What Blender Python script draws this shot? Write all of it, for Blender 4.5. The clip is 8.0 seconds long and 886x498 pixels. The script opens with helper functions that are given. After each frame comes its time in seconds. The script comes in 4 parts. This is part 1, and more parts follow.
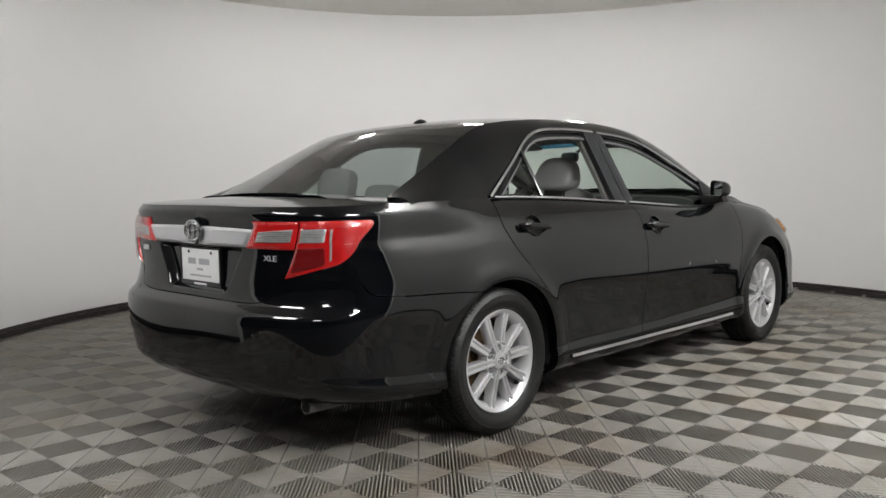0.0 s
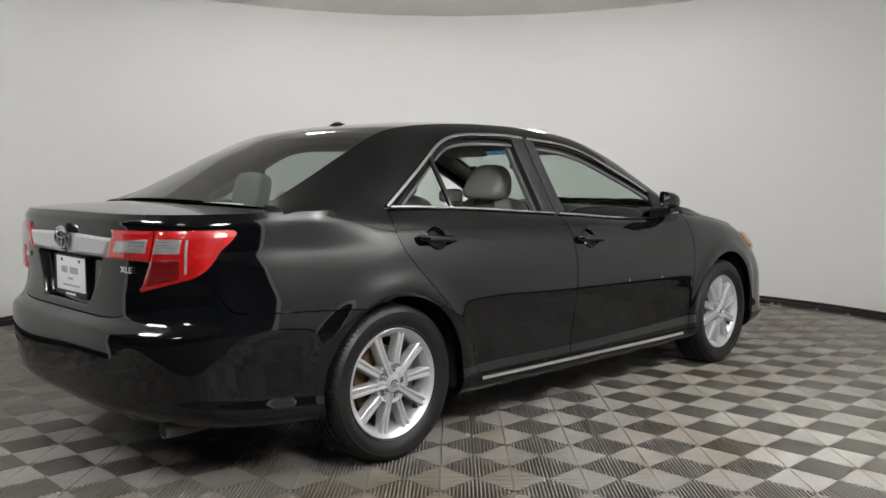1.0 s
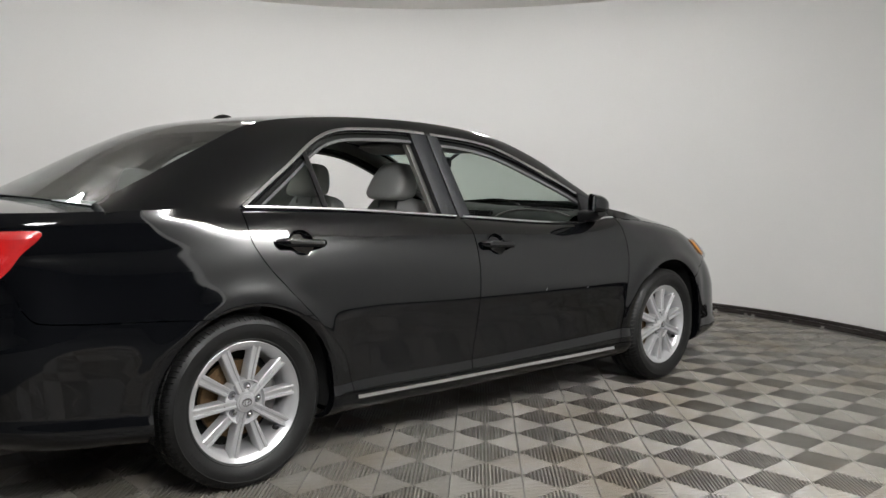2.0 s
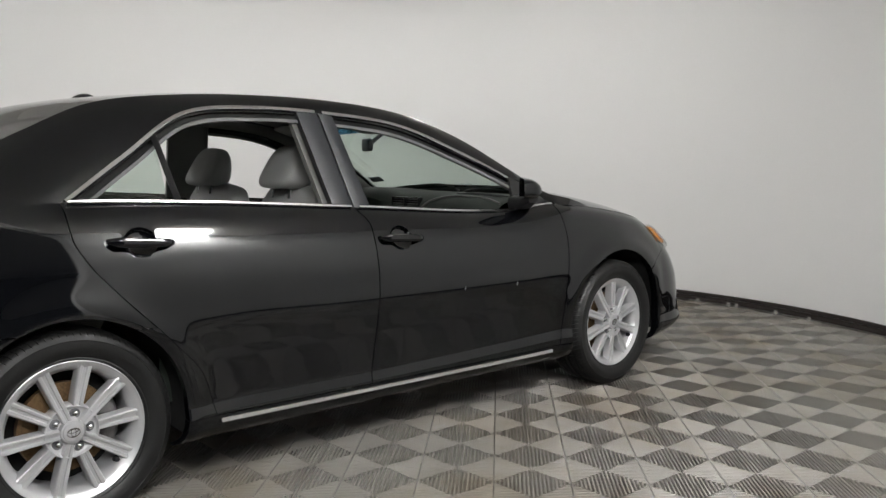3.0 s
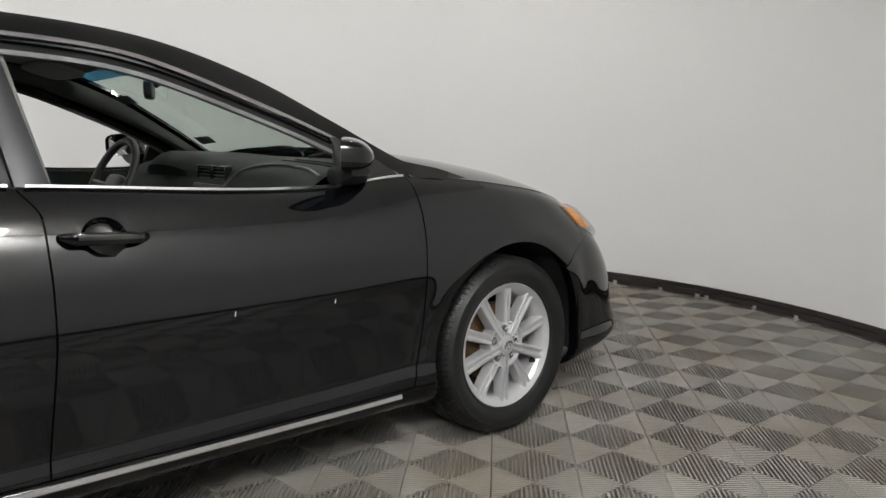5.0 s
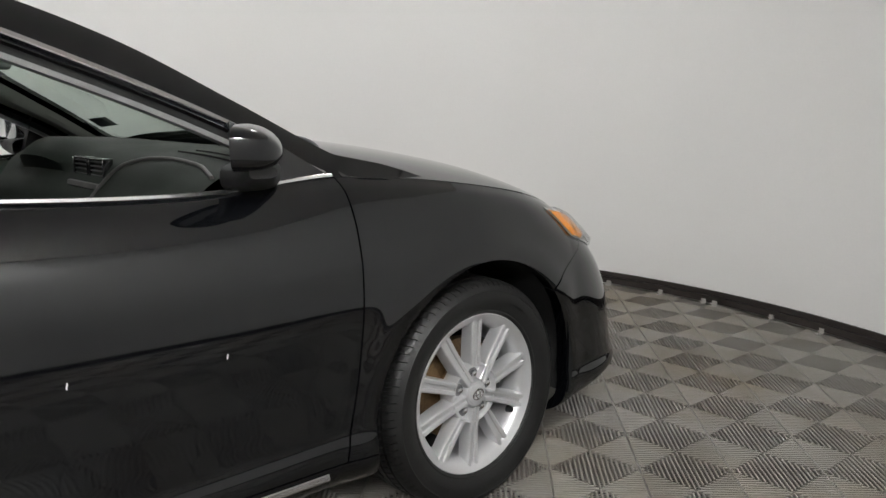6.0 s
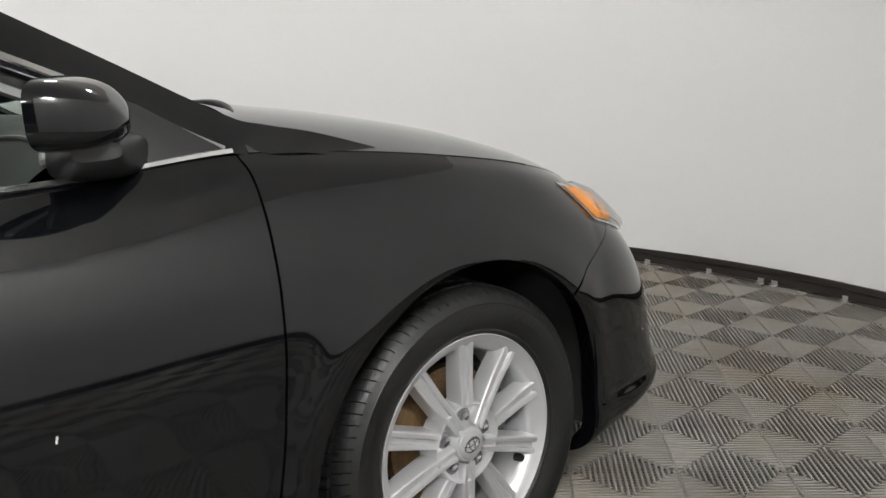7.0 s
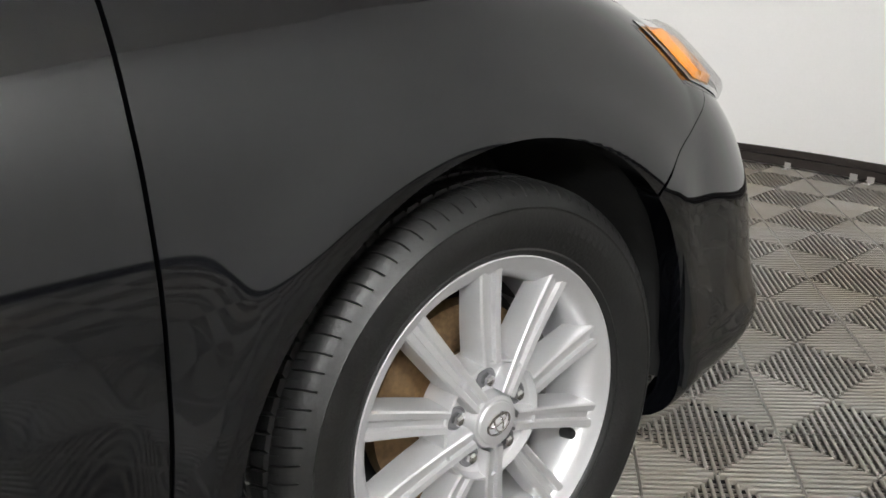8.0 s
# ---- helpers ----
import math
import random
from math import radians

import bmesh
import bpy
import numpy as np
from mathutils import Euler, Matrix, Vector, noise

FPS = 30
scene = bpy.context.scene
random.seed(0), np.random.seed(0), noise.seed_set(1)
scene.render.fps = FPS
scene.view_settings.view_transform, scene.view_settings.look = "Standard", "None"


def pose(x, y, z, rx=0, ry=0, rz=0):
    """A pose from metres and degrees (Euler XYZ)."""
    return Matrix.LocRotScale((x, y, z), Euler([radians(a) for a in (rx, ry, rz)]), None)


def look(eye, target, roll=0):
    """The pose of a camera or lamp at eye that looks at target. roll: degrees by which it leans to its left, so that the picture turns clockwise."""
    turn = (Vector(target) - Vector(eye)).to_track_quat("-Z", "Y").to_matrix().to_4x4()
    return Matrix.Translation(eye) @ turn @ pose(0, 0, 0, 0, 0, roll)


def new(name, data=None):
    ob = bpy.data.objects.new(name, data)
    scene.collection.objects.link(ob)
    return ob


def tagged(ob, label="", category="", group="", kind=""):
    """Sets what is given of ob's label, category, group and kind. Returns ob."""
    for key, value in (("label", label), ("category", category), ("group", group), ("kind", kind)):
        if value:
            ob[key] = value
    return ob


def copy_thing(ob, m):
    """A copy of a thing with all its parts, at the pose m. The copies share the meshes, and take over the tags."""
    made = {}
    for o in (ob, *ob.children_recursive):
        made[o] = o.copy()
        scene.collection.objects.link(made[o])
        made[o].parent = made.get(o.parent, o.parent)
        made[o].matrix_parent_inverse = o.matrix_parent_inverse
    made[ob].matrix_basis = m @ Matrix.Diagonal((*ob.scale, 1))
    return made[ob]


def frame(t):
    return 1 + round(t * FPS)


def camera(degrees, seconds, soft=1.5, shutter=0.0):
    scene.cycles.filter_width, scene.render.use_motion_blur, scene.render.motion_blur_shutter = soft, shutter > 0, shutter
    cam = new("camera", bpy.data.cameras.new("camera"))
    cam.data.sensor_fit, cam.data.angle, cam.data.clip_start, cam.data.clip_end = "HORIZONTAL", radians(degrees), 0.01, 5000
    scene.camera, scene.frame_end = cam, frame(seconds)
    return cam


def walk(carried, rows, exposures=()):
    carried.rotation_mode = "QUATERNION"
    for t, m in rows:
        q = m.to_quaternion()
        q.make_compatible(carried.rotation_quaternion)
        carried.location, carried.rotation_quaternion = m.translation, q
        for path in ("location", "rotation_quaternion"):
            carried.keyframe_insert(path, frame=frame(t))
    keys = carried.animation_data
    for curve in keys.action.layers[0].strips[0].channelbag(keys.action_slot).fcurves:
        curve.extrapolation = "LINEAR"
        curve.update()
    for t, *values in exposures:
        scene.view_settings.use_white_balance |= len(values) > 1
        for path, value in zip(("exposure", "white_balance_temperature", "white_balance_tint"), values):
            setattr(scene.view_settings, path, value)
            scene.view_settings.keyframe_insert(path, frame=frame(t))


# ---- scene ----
cam = camera(54.7, 8.0)
PATH = [
    (0, (3.292, -2.908, 1.162), (1.914, -1.469, 0.992), -0.96),
    (0.5, (3.408, -2.628, 1.168), (1.997, -1.220, 0.994), -0.35),
    (1, (3.510, -2.305, 1.183), (2.083, -0.913, 1.018), -0.01),
    (1.5, (3.628, -1.964, 1.180), (2.179, -0.595, 1.021), 0.36),
    (2, (3.682, -1.601, 1.179), (2.214, -0.253, 1.015), 0.64),
    (2.5, (3.682, -1.239, 1.190), (2.198, 0.091, 1.014), 0.26),
    (3, (3.632, -0.863, 1.189), (2.136, 0.448, 0.983), -0.27),
    (3.5, (3.546, -0.473, 1.172), (2.033, 0.811, 0.924), -0.53),
    (4, (3.428, -0.101, 1.166), (1.903, 1.163, 0.886), -0.74),
    (4.5, (3.241, 0.253, 1.155), (1.727, 1.527, 0.868), -0.70),
    (5, (3.018, 0.570, 1.155), (1.529, 1.871, 0.858), -0.39),
    (5.5, (2.745, 0.859, 1.173), (1.321, 2.225, 0.851), 0.22),
    (6, (2.511, 1.155, 1.164), (1.048, 2.473, 0.811), -0.18),
    (6.5, (2.305, 1.428, 1.128), (0.811, 2.710, 0.773), -2.40),
    (7, (2.097, 1.704, 1.091), (0.587, 2.949, 0.678), -2.93),
    (7.5, (1.884, 1.924, 1.030), (0.354, 3.113, 0.533), -2.51),
    (8, (1.632, 2.119, 0.927), (0.117, 3.256, 0.285), -3.28),
]
walk(cam, [(t, look(eye, target, roll)) for t, eye, target, roll in PATH], exposures=((0, 0.32), (3.0, 0.36), (5.0, 0.38), (6.5, 0.42), (7.0, 0.60), (7.5, 0.66), (8.0, 0.98)))


# ---------------------------------------------------------------- light
CX, CY, RAD, TOP = -0.33, 1.60, 3.85, 2.91      # centre, radius and height of the round wall
world = bpy.data.worlds.new("dim_garage_air")
world.use_nodes = True
scene.world = world
world.node_tree.nodes["Background"].inputs[0].default_value = (0.75, 0.8, 0.9, 1)
world.node_tree.nodes["Background"].inputs[1].default_value = 0.02
LED, KEY, SOFT = 18.0, 100.0, 40.0                                        # brightness of the ceiling panels


# ---------------------------------------------------------------- materials
def material(name, color, rough=0.5, metal=0.0, coat=0.0, bump=0.0, scale=40.0, vary=0.12, spread=3.0, spec=0.5, stretch=(1, 1, 1)):
    """A surface with variation at two scales: broad tone shifts and fine grain with relief."""
    m = bpy.data.materials.new(name)
    m.use_nodes = True
    nt = m.node_tree
    b = nt.nodes["Principled BSDF"]
    b.inputs["Roughness"].default_value = rough
    b.inputs["Metallic"].default_value = metal
    b.inputs["Coat Weight"].default_value = coat
    b.inputs["Coat Roughness"].default_value = 0.045
    b.inputs["Specular IOR Level"].default_value = spec
    tc = nt.nodes.new("ShaderNodeTexCoord")
    mp = nt.nodes.new("ShaderNodeMapping")
    mp.inputs["Scale"].default_value = stretch
    nt.links.new(tc.outputs["Object"], mp.inputs[0])
    broad = nt.nodes.new("ShaderNodeTexNoise")
    broad.inputs["Scale"].default_value = spread
    broad.inputs["Detail"].default_value = 5
    fine = nt.nodes.new("ShaderNodeTexNoise")
    fine.inputs["Scale"].default_value = scale
    fine.inputs["Detail"].default_value = 6
    nt.links.new(mp.outputs[0], broad.inputs[0])
    nt.links.new(mp.outputs[0], fine.inputs[0])
    mix = nt.nodes.new("ShaderNodeMath")
    mix.operation = "ADD"
    nt.links.new(broad.outputs[0], mix.inputs[0])
    nt.links.new(fine.outputs[0], mix.inputs[1])
    ramp = nt.nodes.new("ShaderNodeMapRange")
    ramp.inputs[1].default_value, ramp.inputs[2].default_value = 0.6, 1.4
    ramp.inputs[3].default_value, ramp.inputs[4].default_value = 1 - vary, 1 + vary
    nt.links.new(mix.outputs[0], ramp.inputs[0])
    tint = nt.nodes.new("ShaderNodeMix")
    tint.data_type, tint.blend_type = "RGBA", "MULTIPLY"
    tint.inputs[0].default_value = 1
    tint.inputs[6].default_value = (*color, 1)
    nt.links.new(ramp.outputs[0], tint.inputs[7])
    nt.links.new(tint.outputs[2], b.inputs["Base Color"])
    rr = nt.nodes.new("ShaderNodeMapRange")
    rr.inputs[1].default_value, rr.inputs[2].default_value = 0.3, 0.7
    rr.inputs[3].default_value, rr.inputs[4].default_value = max(rough * 0.85, 0.0), min(rough * 1.15, 1)
    nt.links.new(broad.outputs[0], rr.inputs[0])
    nt.links.new(rr.outputs[0], b.inputs["Roughness"])
    if bump:
        bp = nt.nodes.new("ShaderNodeBump")
        bp.inputs["Strength"].default_value = 1.0
        bp.inputs["Distance"].default_value = bump
        nt.links.new(fine.outputs[0], bp.inputs["Height"])
        nt.links.new(bp.outputs[0], b.inputs["Normal"])
    return m


def glass(name, color, rough=0.0, least=0.075):
    """Thin automotive glass: mostly clear with a tint and a clean reflection."""
    m = bpy.data.materials.new(name)
    m.use_nodes = True
    nt = m.node_tree
    nt.nodes.remove(nt.nodes["Principled BSDF"])
    tr = nt.nodes.new("ShaderNodeBsdfTransparent")
    tr.inputs[0].default_value = (*color, 1)
    gl = nt.nodes.new("ShaderNodeBsdfGlossy")
    gl.inputs["Roughness"].default_value = rough
    lw = nt.nodes.new("ShaderNodeLayerWeight")
    lw.inputs[0].default_value = 0.5
    up = nt.nodes.new("ShaderNodeMath")
    up.operation = "POWER"
    up.inputs[1].default_value = 3.7
    nt.links.new(lw.outputs["Facing"], up.inputs[0])
    fr = nt.nodes.new("ShaderNodeMapRange")
    fr.inputs[3].default_value, fr.inputs[4].default_value = least, 0.95
    nt.links.new(up.outputs[0], fr.inputs[0])
    mx = nt.nodes.new("ShaderNodeMixShader")
    nt.links.new(fr.outputs[0], mx.inputs[0])
    nt.links.new(tr.outputs[0], mx.inputs[1])
    nt.links.new(gl.outputs[0], mx.inputs[2])
    nt.links.new(mx.outputs[0], nt.nodes["Material Output"].inputs[0])
    return m


def glow(name, color, strength):
    m = bpy.data.materials.new(name)
    m.use_nodes = True
    b = m.node_tree.nodes["Principled BSDF"]
    b.inputs["Base Color"].default_value = (0.8, 0.8, 0.8, 1)
    b.inputs["Emission Color"].default_value = (*color, 1)
    b.inputs["Emission Strength"].default_value = strength
    return m


M_WALL = material("white_wall_fabric", (0.80, 0.795, 0.785), 0.85, bump=0.0006, scale=90, vary=0.02, spread=0.7)
M_CEIL = material("ceiling_paint", (0.84, 0.815, 0.78), 0.9, bump=0.001, scale=60, vary=0.05, spread=1.2)
M_BASE = material("black_baseboard", (0.022, 0.017, 0.015), 0.45, bump=0.0008, scale=50, vary=0.35, spread=5)
M_DARK = material("dark_garage_wall", (0.03, 0.032, 0.036), 0.8, bump=0.002, scale=14, vary=0.2, spread=0.8)
M_SLAB = material("dark_concrete", (0.05, 0.049, 0.047), 0.75, bump=0.001, scale=45, vary=0.3, spread=2)
M_LED = glow("led_panel_diffuser", (0.985, 0.985, 0.975), LED)
M_KEY = glow("bright_led_diffuser", (0.985, 0.985, 0.975), KEY)
M_SOFT = glow("soft_led_diffuser", (0.985, 0.985, 0.975), SOFT)
M_STEEL = material("bright_steel", (0.62, 0.61, 0.6), 0.3, metal=1.0, vary=0.08)
M_PAINT = material("black_car_paint", (0.0028, 0.0031, 0.0040), 0.3, coat=1.0, vary=0.15, scale=900, spread=4, spec=0.0)
M_PAINT.node_tree.nodes["Principled BSDF"].inputs["Coat IOR"].default_value = 1.62
M_TRIM = material("black_plastic_trim", (0.012, 0.012, 0.013), 0.45, bump=0.0003, scale=500, vary=0.2)
M_WHEELRIM = material("dark_leather", (0.030, 0.031, 0.030), 0.42, bump=0.0004, scale=300, vary=0.2)
M_GLOSS = material("gloss_black_trim", (0.008, 0.008, 0.009), 0.12, coat=0.6, vary=0.15)
M_CHROME = material("chrome", (0.70, 0.70, 0.71), 0.16, metal=1.0, vary=0.04)
M_SATIN = material("satin_chrome", (0.62, 0.62, 0.64), 0.34, metal=0.45, vary=0.05)
M_TYRE = material("tyre_rubber", (0.0085, 0.0085, 0.0085), 0.46, bump=0.0005, scale=180, vary=0.35, spread=9, spec=0.42)
M_ALLOY = material("silver_alloy", (0.56, 0.56, 0.57), 0.34, metal=0.55, bump=0.00003, scale=700, vary=0.07, spread=14)
M_RUST = material("rusty_brake_disc", (0.17, 0.105, 0.05), 0.55, metal=0.5, bump=0.0006, scale=120, vary=0.5, spread=18)
M_SEATRING = material("grey_nut_ring", (0.20, 0.20, 0.21), 0.5, metal=0.4, vary=0.15)
M_CAST2 = material("dull_zinc", (0.42, 0.40, 0.38), 0.55, metal=0.3, vary=0.2)
M_CAST = material("grey_cast_metal", (0.16, 0.155, 0.15), 0.55, metal=0.6, bump=0.0006, scale=120, vary=0.3, spread=12)
# Near black for liners and slots, and for the sheet darkening floor gaps.
M_NEARBLACK = material("wheel_liner", (0.006, 0.006, 0.006), 0.9, bump=0.001, scale=70, vary=0.3)
M_SEAT = material("grey_leather", (0.40, 0.40, 0.385), 0.5, bump=0.0007, scale=260, vary=0.12, spread=7)
M_DASH = material("dark_green_grey_dash", (0.024, 0.030, 0.025), 0.75, bump=0.0005, scale=300, vary=0.2, spec=0.2)
M_LINER = material("grey_headliner", (0.30, 0.295, 0.28), 0.95, bump=0.0006, scale=350, vary=0.1)
M_POST = material("grey_green_pillar_trim", (0.085, 0.088, 0.078), 0.8, bump=0.0004, scale=350, vary=0.1)
M_INPOST = material("grey_pillar_trim", (0.15, 0.148, 0.138), 0.8, bump=0.0004, scale=350, vary=0.1)
M_BLUE = glass("blue_shade_band", (0.10, 0.36, 0.62))
M_WIND = glass("green_windscreen_glass", (0.66, 0.76, 0.70))
M_REAR = glass("tinted_rear_glass", (0.44, 0.51, 0.49), 0.0, 0.15)
M_CLEAR = glass("clear_lens", (0.93, 0.93, 0.93))
M_REDB = material("red_reflector", (0.62, 0.010, 0.011), 0.22, coat=1.0, bump=0.0015, scale=160, vary=0.18, spread=14)
M_REDD = material("dark_red_reflector", (0.20, 0.006, 0.007), 0.2, coat=1.0, bump=0.002, scale=110, vary=0.35, spread=22)
M_AMBER = material("amber_reflector", (0.85, 0.30, 0.02), 0.3, coat=0.8, bump=0.0012, scale=220, vary=0.2, spread=30)
M_PLATE = material("white_plate", (0.82, 0.82, 0.82), 0.35, vary=0.03)
M_INK = material("dark_ink", (0.05, 0.05, 0.06), 0.5, vary=0.1)
M_RUBBER = material("grey_rubber", (0.11, 0.11, 0.11), 0.5, vary=0.15)
M_PILLAR = material("satin_black_film", (0.016, 0.017, 0.020), 0.42, vary=0.12, bump=0.0001, scale=900)
M_GREY = material("grey_ink", (0.42, 0.42, 0.45), 0.5, vary=0.1)
M_CLAMP = material("clear_lamp_reflector", (0.86, 0.85, 0.85), 0.2, metal=0.6, coat=1.0, bump=0.002, scale=130, vary=0.2, spread=40)
M_HEAD = material("head_lamp_lens", (0.55, 0.56, 0.57), 0.12, metal=0.35, coat=1.0, vary=0.1)
M_MIRROR = material("mirror_glass", (0.85, 0.87, 0.88), 0.02, metal=1.0, vary=0.01)


def tile_material():
    m = material("grey_floor_plastic", (0.225, 0.211, 0.191), 0.38, bump=0.0003, scale=260, vary=0.10, spread=6)
    nt = m.node_tree
    info = nt.nodes.new("ShaderNodeObjectInfo")
    rng = nt.nodes.new("ShaderNodeMapRange")
    rng.inputs[3].default_value, rng.inputs[4].default_value = 0.9, 1.08
    nt.links.new(info.outputs["Random"], rng.inputs[0])
    tint = nt.nodes.new("ShaderNodeMix")
    tint.data_type, tint.blend_type = "RGBA", "MULTIPLY"
    tint.inputs[0].default_value = 1
    b = nt.nodes["Principled BSDF"]
    nt.links.new(b.inputs["Base Color"].links[0].from_socket, tint.inputs[6])
    nt.links.new(rng.outputs[0], tint.inputs[7])
    place = nt.nodes.new("ShaderNodeNewGeometry")
    soil = nt.nodes.new("ShaderNodeTexNoise")
    soil.inputs["Scale"].default_value, soil.inputs["Detail"].default_value, soil.inputs["Roughness"].default_value = 1.3, 6, 0.62
    nt.links.new(place.outputs["Position"], soil.inputs["Vector"])
    much = nt.nodes.new("ShaderNodeMapRange")
    much.inputs[1].default_value, much.inputs[2].default_value = 0.46, 0.72
    nt.links.new(soil.outputs[0], much.inputs[0])
    dirt = nt.nodes.new("ShaderNodeMix")
    dirt.data_type, dirt.blend_type = "RGBA", "MULTIPLY"
    dirt.inputs[7].default_value = (0.76, 0.66, 0.53, 1)
    nt.links.new(much.outputs[0], dirt.inputs[0])
    nt.links.new(tint.outputs[2], dirt.inputs[6])
    nt.links.new(dirt.outputs[2], b.inputs["Base Color"])
    return m


M_TILE = tile_material()


# ---------------------------------------------------------------- mesh helpers
def mesh_of(name, bm, mat, smooth=True, sharp=35):
    bmesh.ops.remove_doubles(bm, verts=bm.verts, dist=1e-5)
    me = bpy.data.meshes.new(name)
    bm.normal_update()
    if smooth:
        for f in bm.faces:
            f.smooth = True
        lim = radians(sharp)
        for e in bm.edges:
            if len(e.link_faces) == 2 and e.calc_face_angle(0) > lim:
                e.smooth = False
    bm.to_mesh(me)
    bm.free()
    me.materials.append(mat)
    return me


def part(name, bm, mat, parent, label="", smooth=True, sharp=35):
    """Links a bmesh as one mesh object under a thing or a part."""
    ob = new(name, mesh_of(name, bm, mat, smooth, sharp))
    ob.parent = parent
    return tagged(ob, label) if label else ob


def thing(name, label, category, group="", at=(0, 0, 0)):
    ob = new(name)
    ob.location = at
    ob.empty_display_size = 0.1
    return tagged(ob, label, category, group)


def structure(name, bm, mat, label="", smooth=False, sharp=35):
    ob = new(name, mesh_of(name, bm, mat, smooth, sharp))
    return tagged(ob, label, "", "", "structure")


def grid(bm, rows, flip=False):
    """Adds a sheet of quads through rows of points."""
    vs = [[bm.verts.new(p) for p in row] for row in rows]
    for a, b in zip(vs, vs[1:]):
        for i in range(len(a) - 1):
            q = [a[i], a[i + 1], b[i + 1], b[i]]
            q = [v for n, v in enumerate(q) if (v.co - q[n - 1].co).length > 1e-6]
            if len(q) > 2:
                bm.faces.new(q[::-1] if flip else q)
    return vs


def box(bm, x0, x1, y0, y1, z0, z1, bevel=0.0, m=None, seg=2):
    made = bmesh.ops.create_cube(bm, size=1)["verts"]
    for v in made:
        v.co = Vector(((x0 + x1) / 2 + v.co.x * (x1 - x0), (y0 + y1) / 2 + v.co.y * (y1 - y0), (z0 + z1) / 2 + v.co.z * (z1 - z0)))
    if bevel:
        edges = list({e for v in made for e in v.link_edges})
        made = [v for v in bmesh.ops.bevel(bm, geom=edges, offset=bevel, segments=seg, affect="EDGES", profile=0.6)["verts"]] + [v for v in made if v.is_valid]
    if m is not None:
        for v in {v for v in made if v.is_valid}:
            v.co = m @ v.co
    return bm


def tube(bm, path, radius, sides=8, closed=False, flat=1.0, up=(0, 0, 1)):
    """A tube along a path; flat squeezes it along its second axis."""
    pts = [Vector(p) for p in path]
    rings = []
    for i, p in enumerate(pts):
        a = pts[i - 1] if (i or closed) else p
        b = pts[(i + 1) % len(pts)] if (i + 1 < len(pts) or closed) else p
        d = (b - a).normalized()
        s = d.cross(Vector(up))
        s = s.normalized() if s.length > 1e-4 else Vector((1, 0, 0))
        n = s.cross(d).normalized()
        r = radius[i] if isinstance(radius, (list, tuple)) else radius
        rings.append([bm.verts.new(p + s * (r * math.cos(t) * flat) + n * (r * math.sin(t))) for t in np.linspace(0, 2 * math.pi, sides, endpoint=False)])
    pairs = list(zip(rings, rings[1:])) + ([(rings[-1], rings[0])] if closed else [])
    for a, b in pairs:
        for i in range(sides):
            bm.faces.new((a[i], a[(i + 1) % sides], b[(i + 1) % sides], b[i]))
    if not closed:
        bm.faces.new(rings[0][::-1])
        bm.faces.new(rings[-1])
    return bm


def lathe(bm, profile, steps=64, m=None, closed=False):
    """Turns a profile of (radius, along) round the x axis."""
    m = m or Matrix()
    rows = []
    for k in range(steps):
        a = 2 * math.pi * k / steps
        rows.append([bm.verts.new(m @ Vector((x, r * math.cos(a), r * math.sin(a)))) for r, x in profile])
    n = len(profile)
    for k in range(steps):
        a, b = rows[k], rows[(k + 1) % steps]
        for i in range(n if closed else n - 1):
            j = (i + 1) % n
            q = [a[i], a[j], b[j], b[i]]
            if (a[i].co - b[i].co).length < 1e-7:
                q = [a[i], a[j], b[j]]
            elif (a[j].co - b[j].co).length < 1e-7:
                q = [a[i], a[j], b[i]]
            bm.faces.new(q)
    return bm


def line(keys):
    """A smooth curve through (position, value) keys, level beyond its ends."""
    xs, ys = np.array([k[0] for k in keys], float), np.array([k[1] for k in keys], float)
    d = np.diff(ys) / np.diff(xs)
    t = np.zeros(len(xs))
    for i in range(1, len(xs) - 1):
        t[i] = 0 if d[i - 1] * d[i] <= 0 else 2 * d[i - 1] * d[i] / (d[i - 1] + d[i])
    t[0], t[-1] = d[0], d[-1]

    def value(x):
        x = min(max(x, xs[0]), xs[-1])
        i = min(max(int(np.searchsorted(xs, x)) - 1, 0), len(xs) - 2)
        h = xs[i + 1] - xs[i]
        s = (x - xs[i]) / h
        return float(ys[i] * (1 + 2 * s) * (1 - s) ** 2 + t[i] * h * s * (1 - s) ** 2 + ys[i + 1] * s * s * (3 - 2 * s) + t[i + 1] * h * s * s * (s - 1))
    return value


# ---------------------------------------------------------------- the round booth
ARC0, ARC1 = radians(-13), radians(262)


def ring_point(a, r, z):
    return Vector((CX + r * math.cos(a), CY + r * math.sin(a), z))


def arc_solid(bm, r0, r1, z0, z1, a0, a1, steps):
    rows = []
    for a in np.linspace(a0, a1, steps):
        rows.append([ring_point(a, r0, z0), ring_point(a, r0, z1), ring_point(a, r1, z1), ring_point(a, r1, z0), ring_point(a, r0, z0)])
    grid(bm, rows)
    for end, flip in ((rows[0], False), (rows[-1], True)):
        q = [bm.verts.new(p) for p in end[:4]]
        bm.faces.new(q[::-1] if flip else q)
    bmesh.ops.remove_doubles(bm, verts=bm.verts, dist=1e-4)
    bmesh.ops.recalc_face_normals(bm, faces=bm.faces)
    return bm


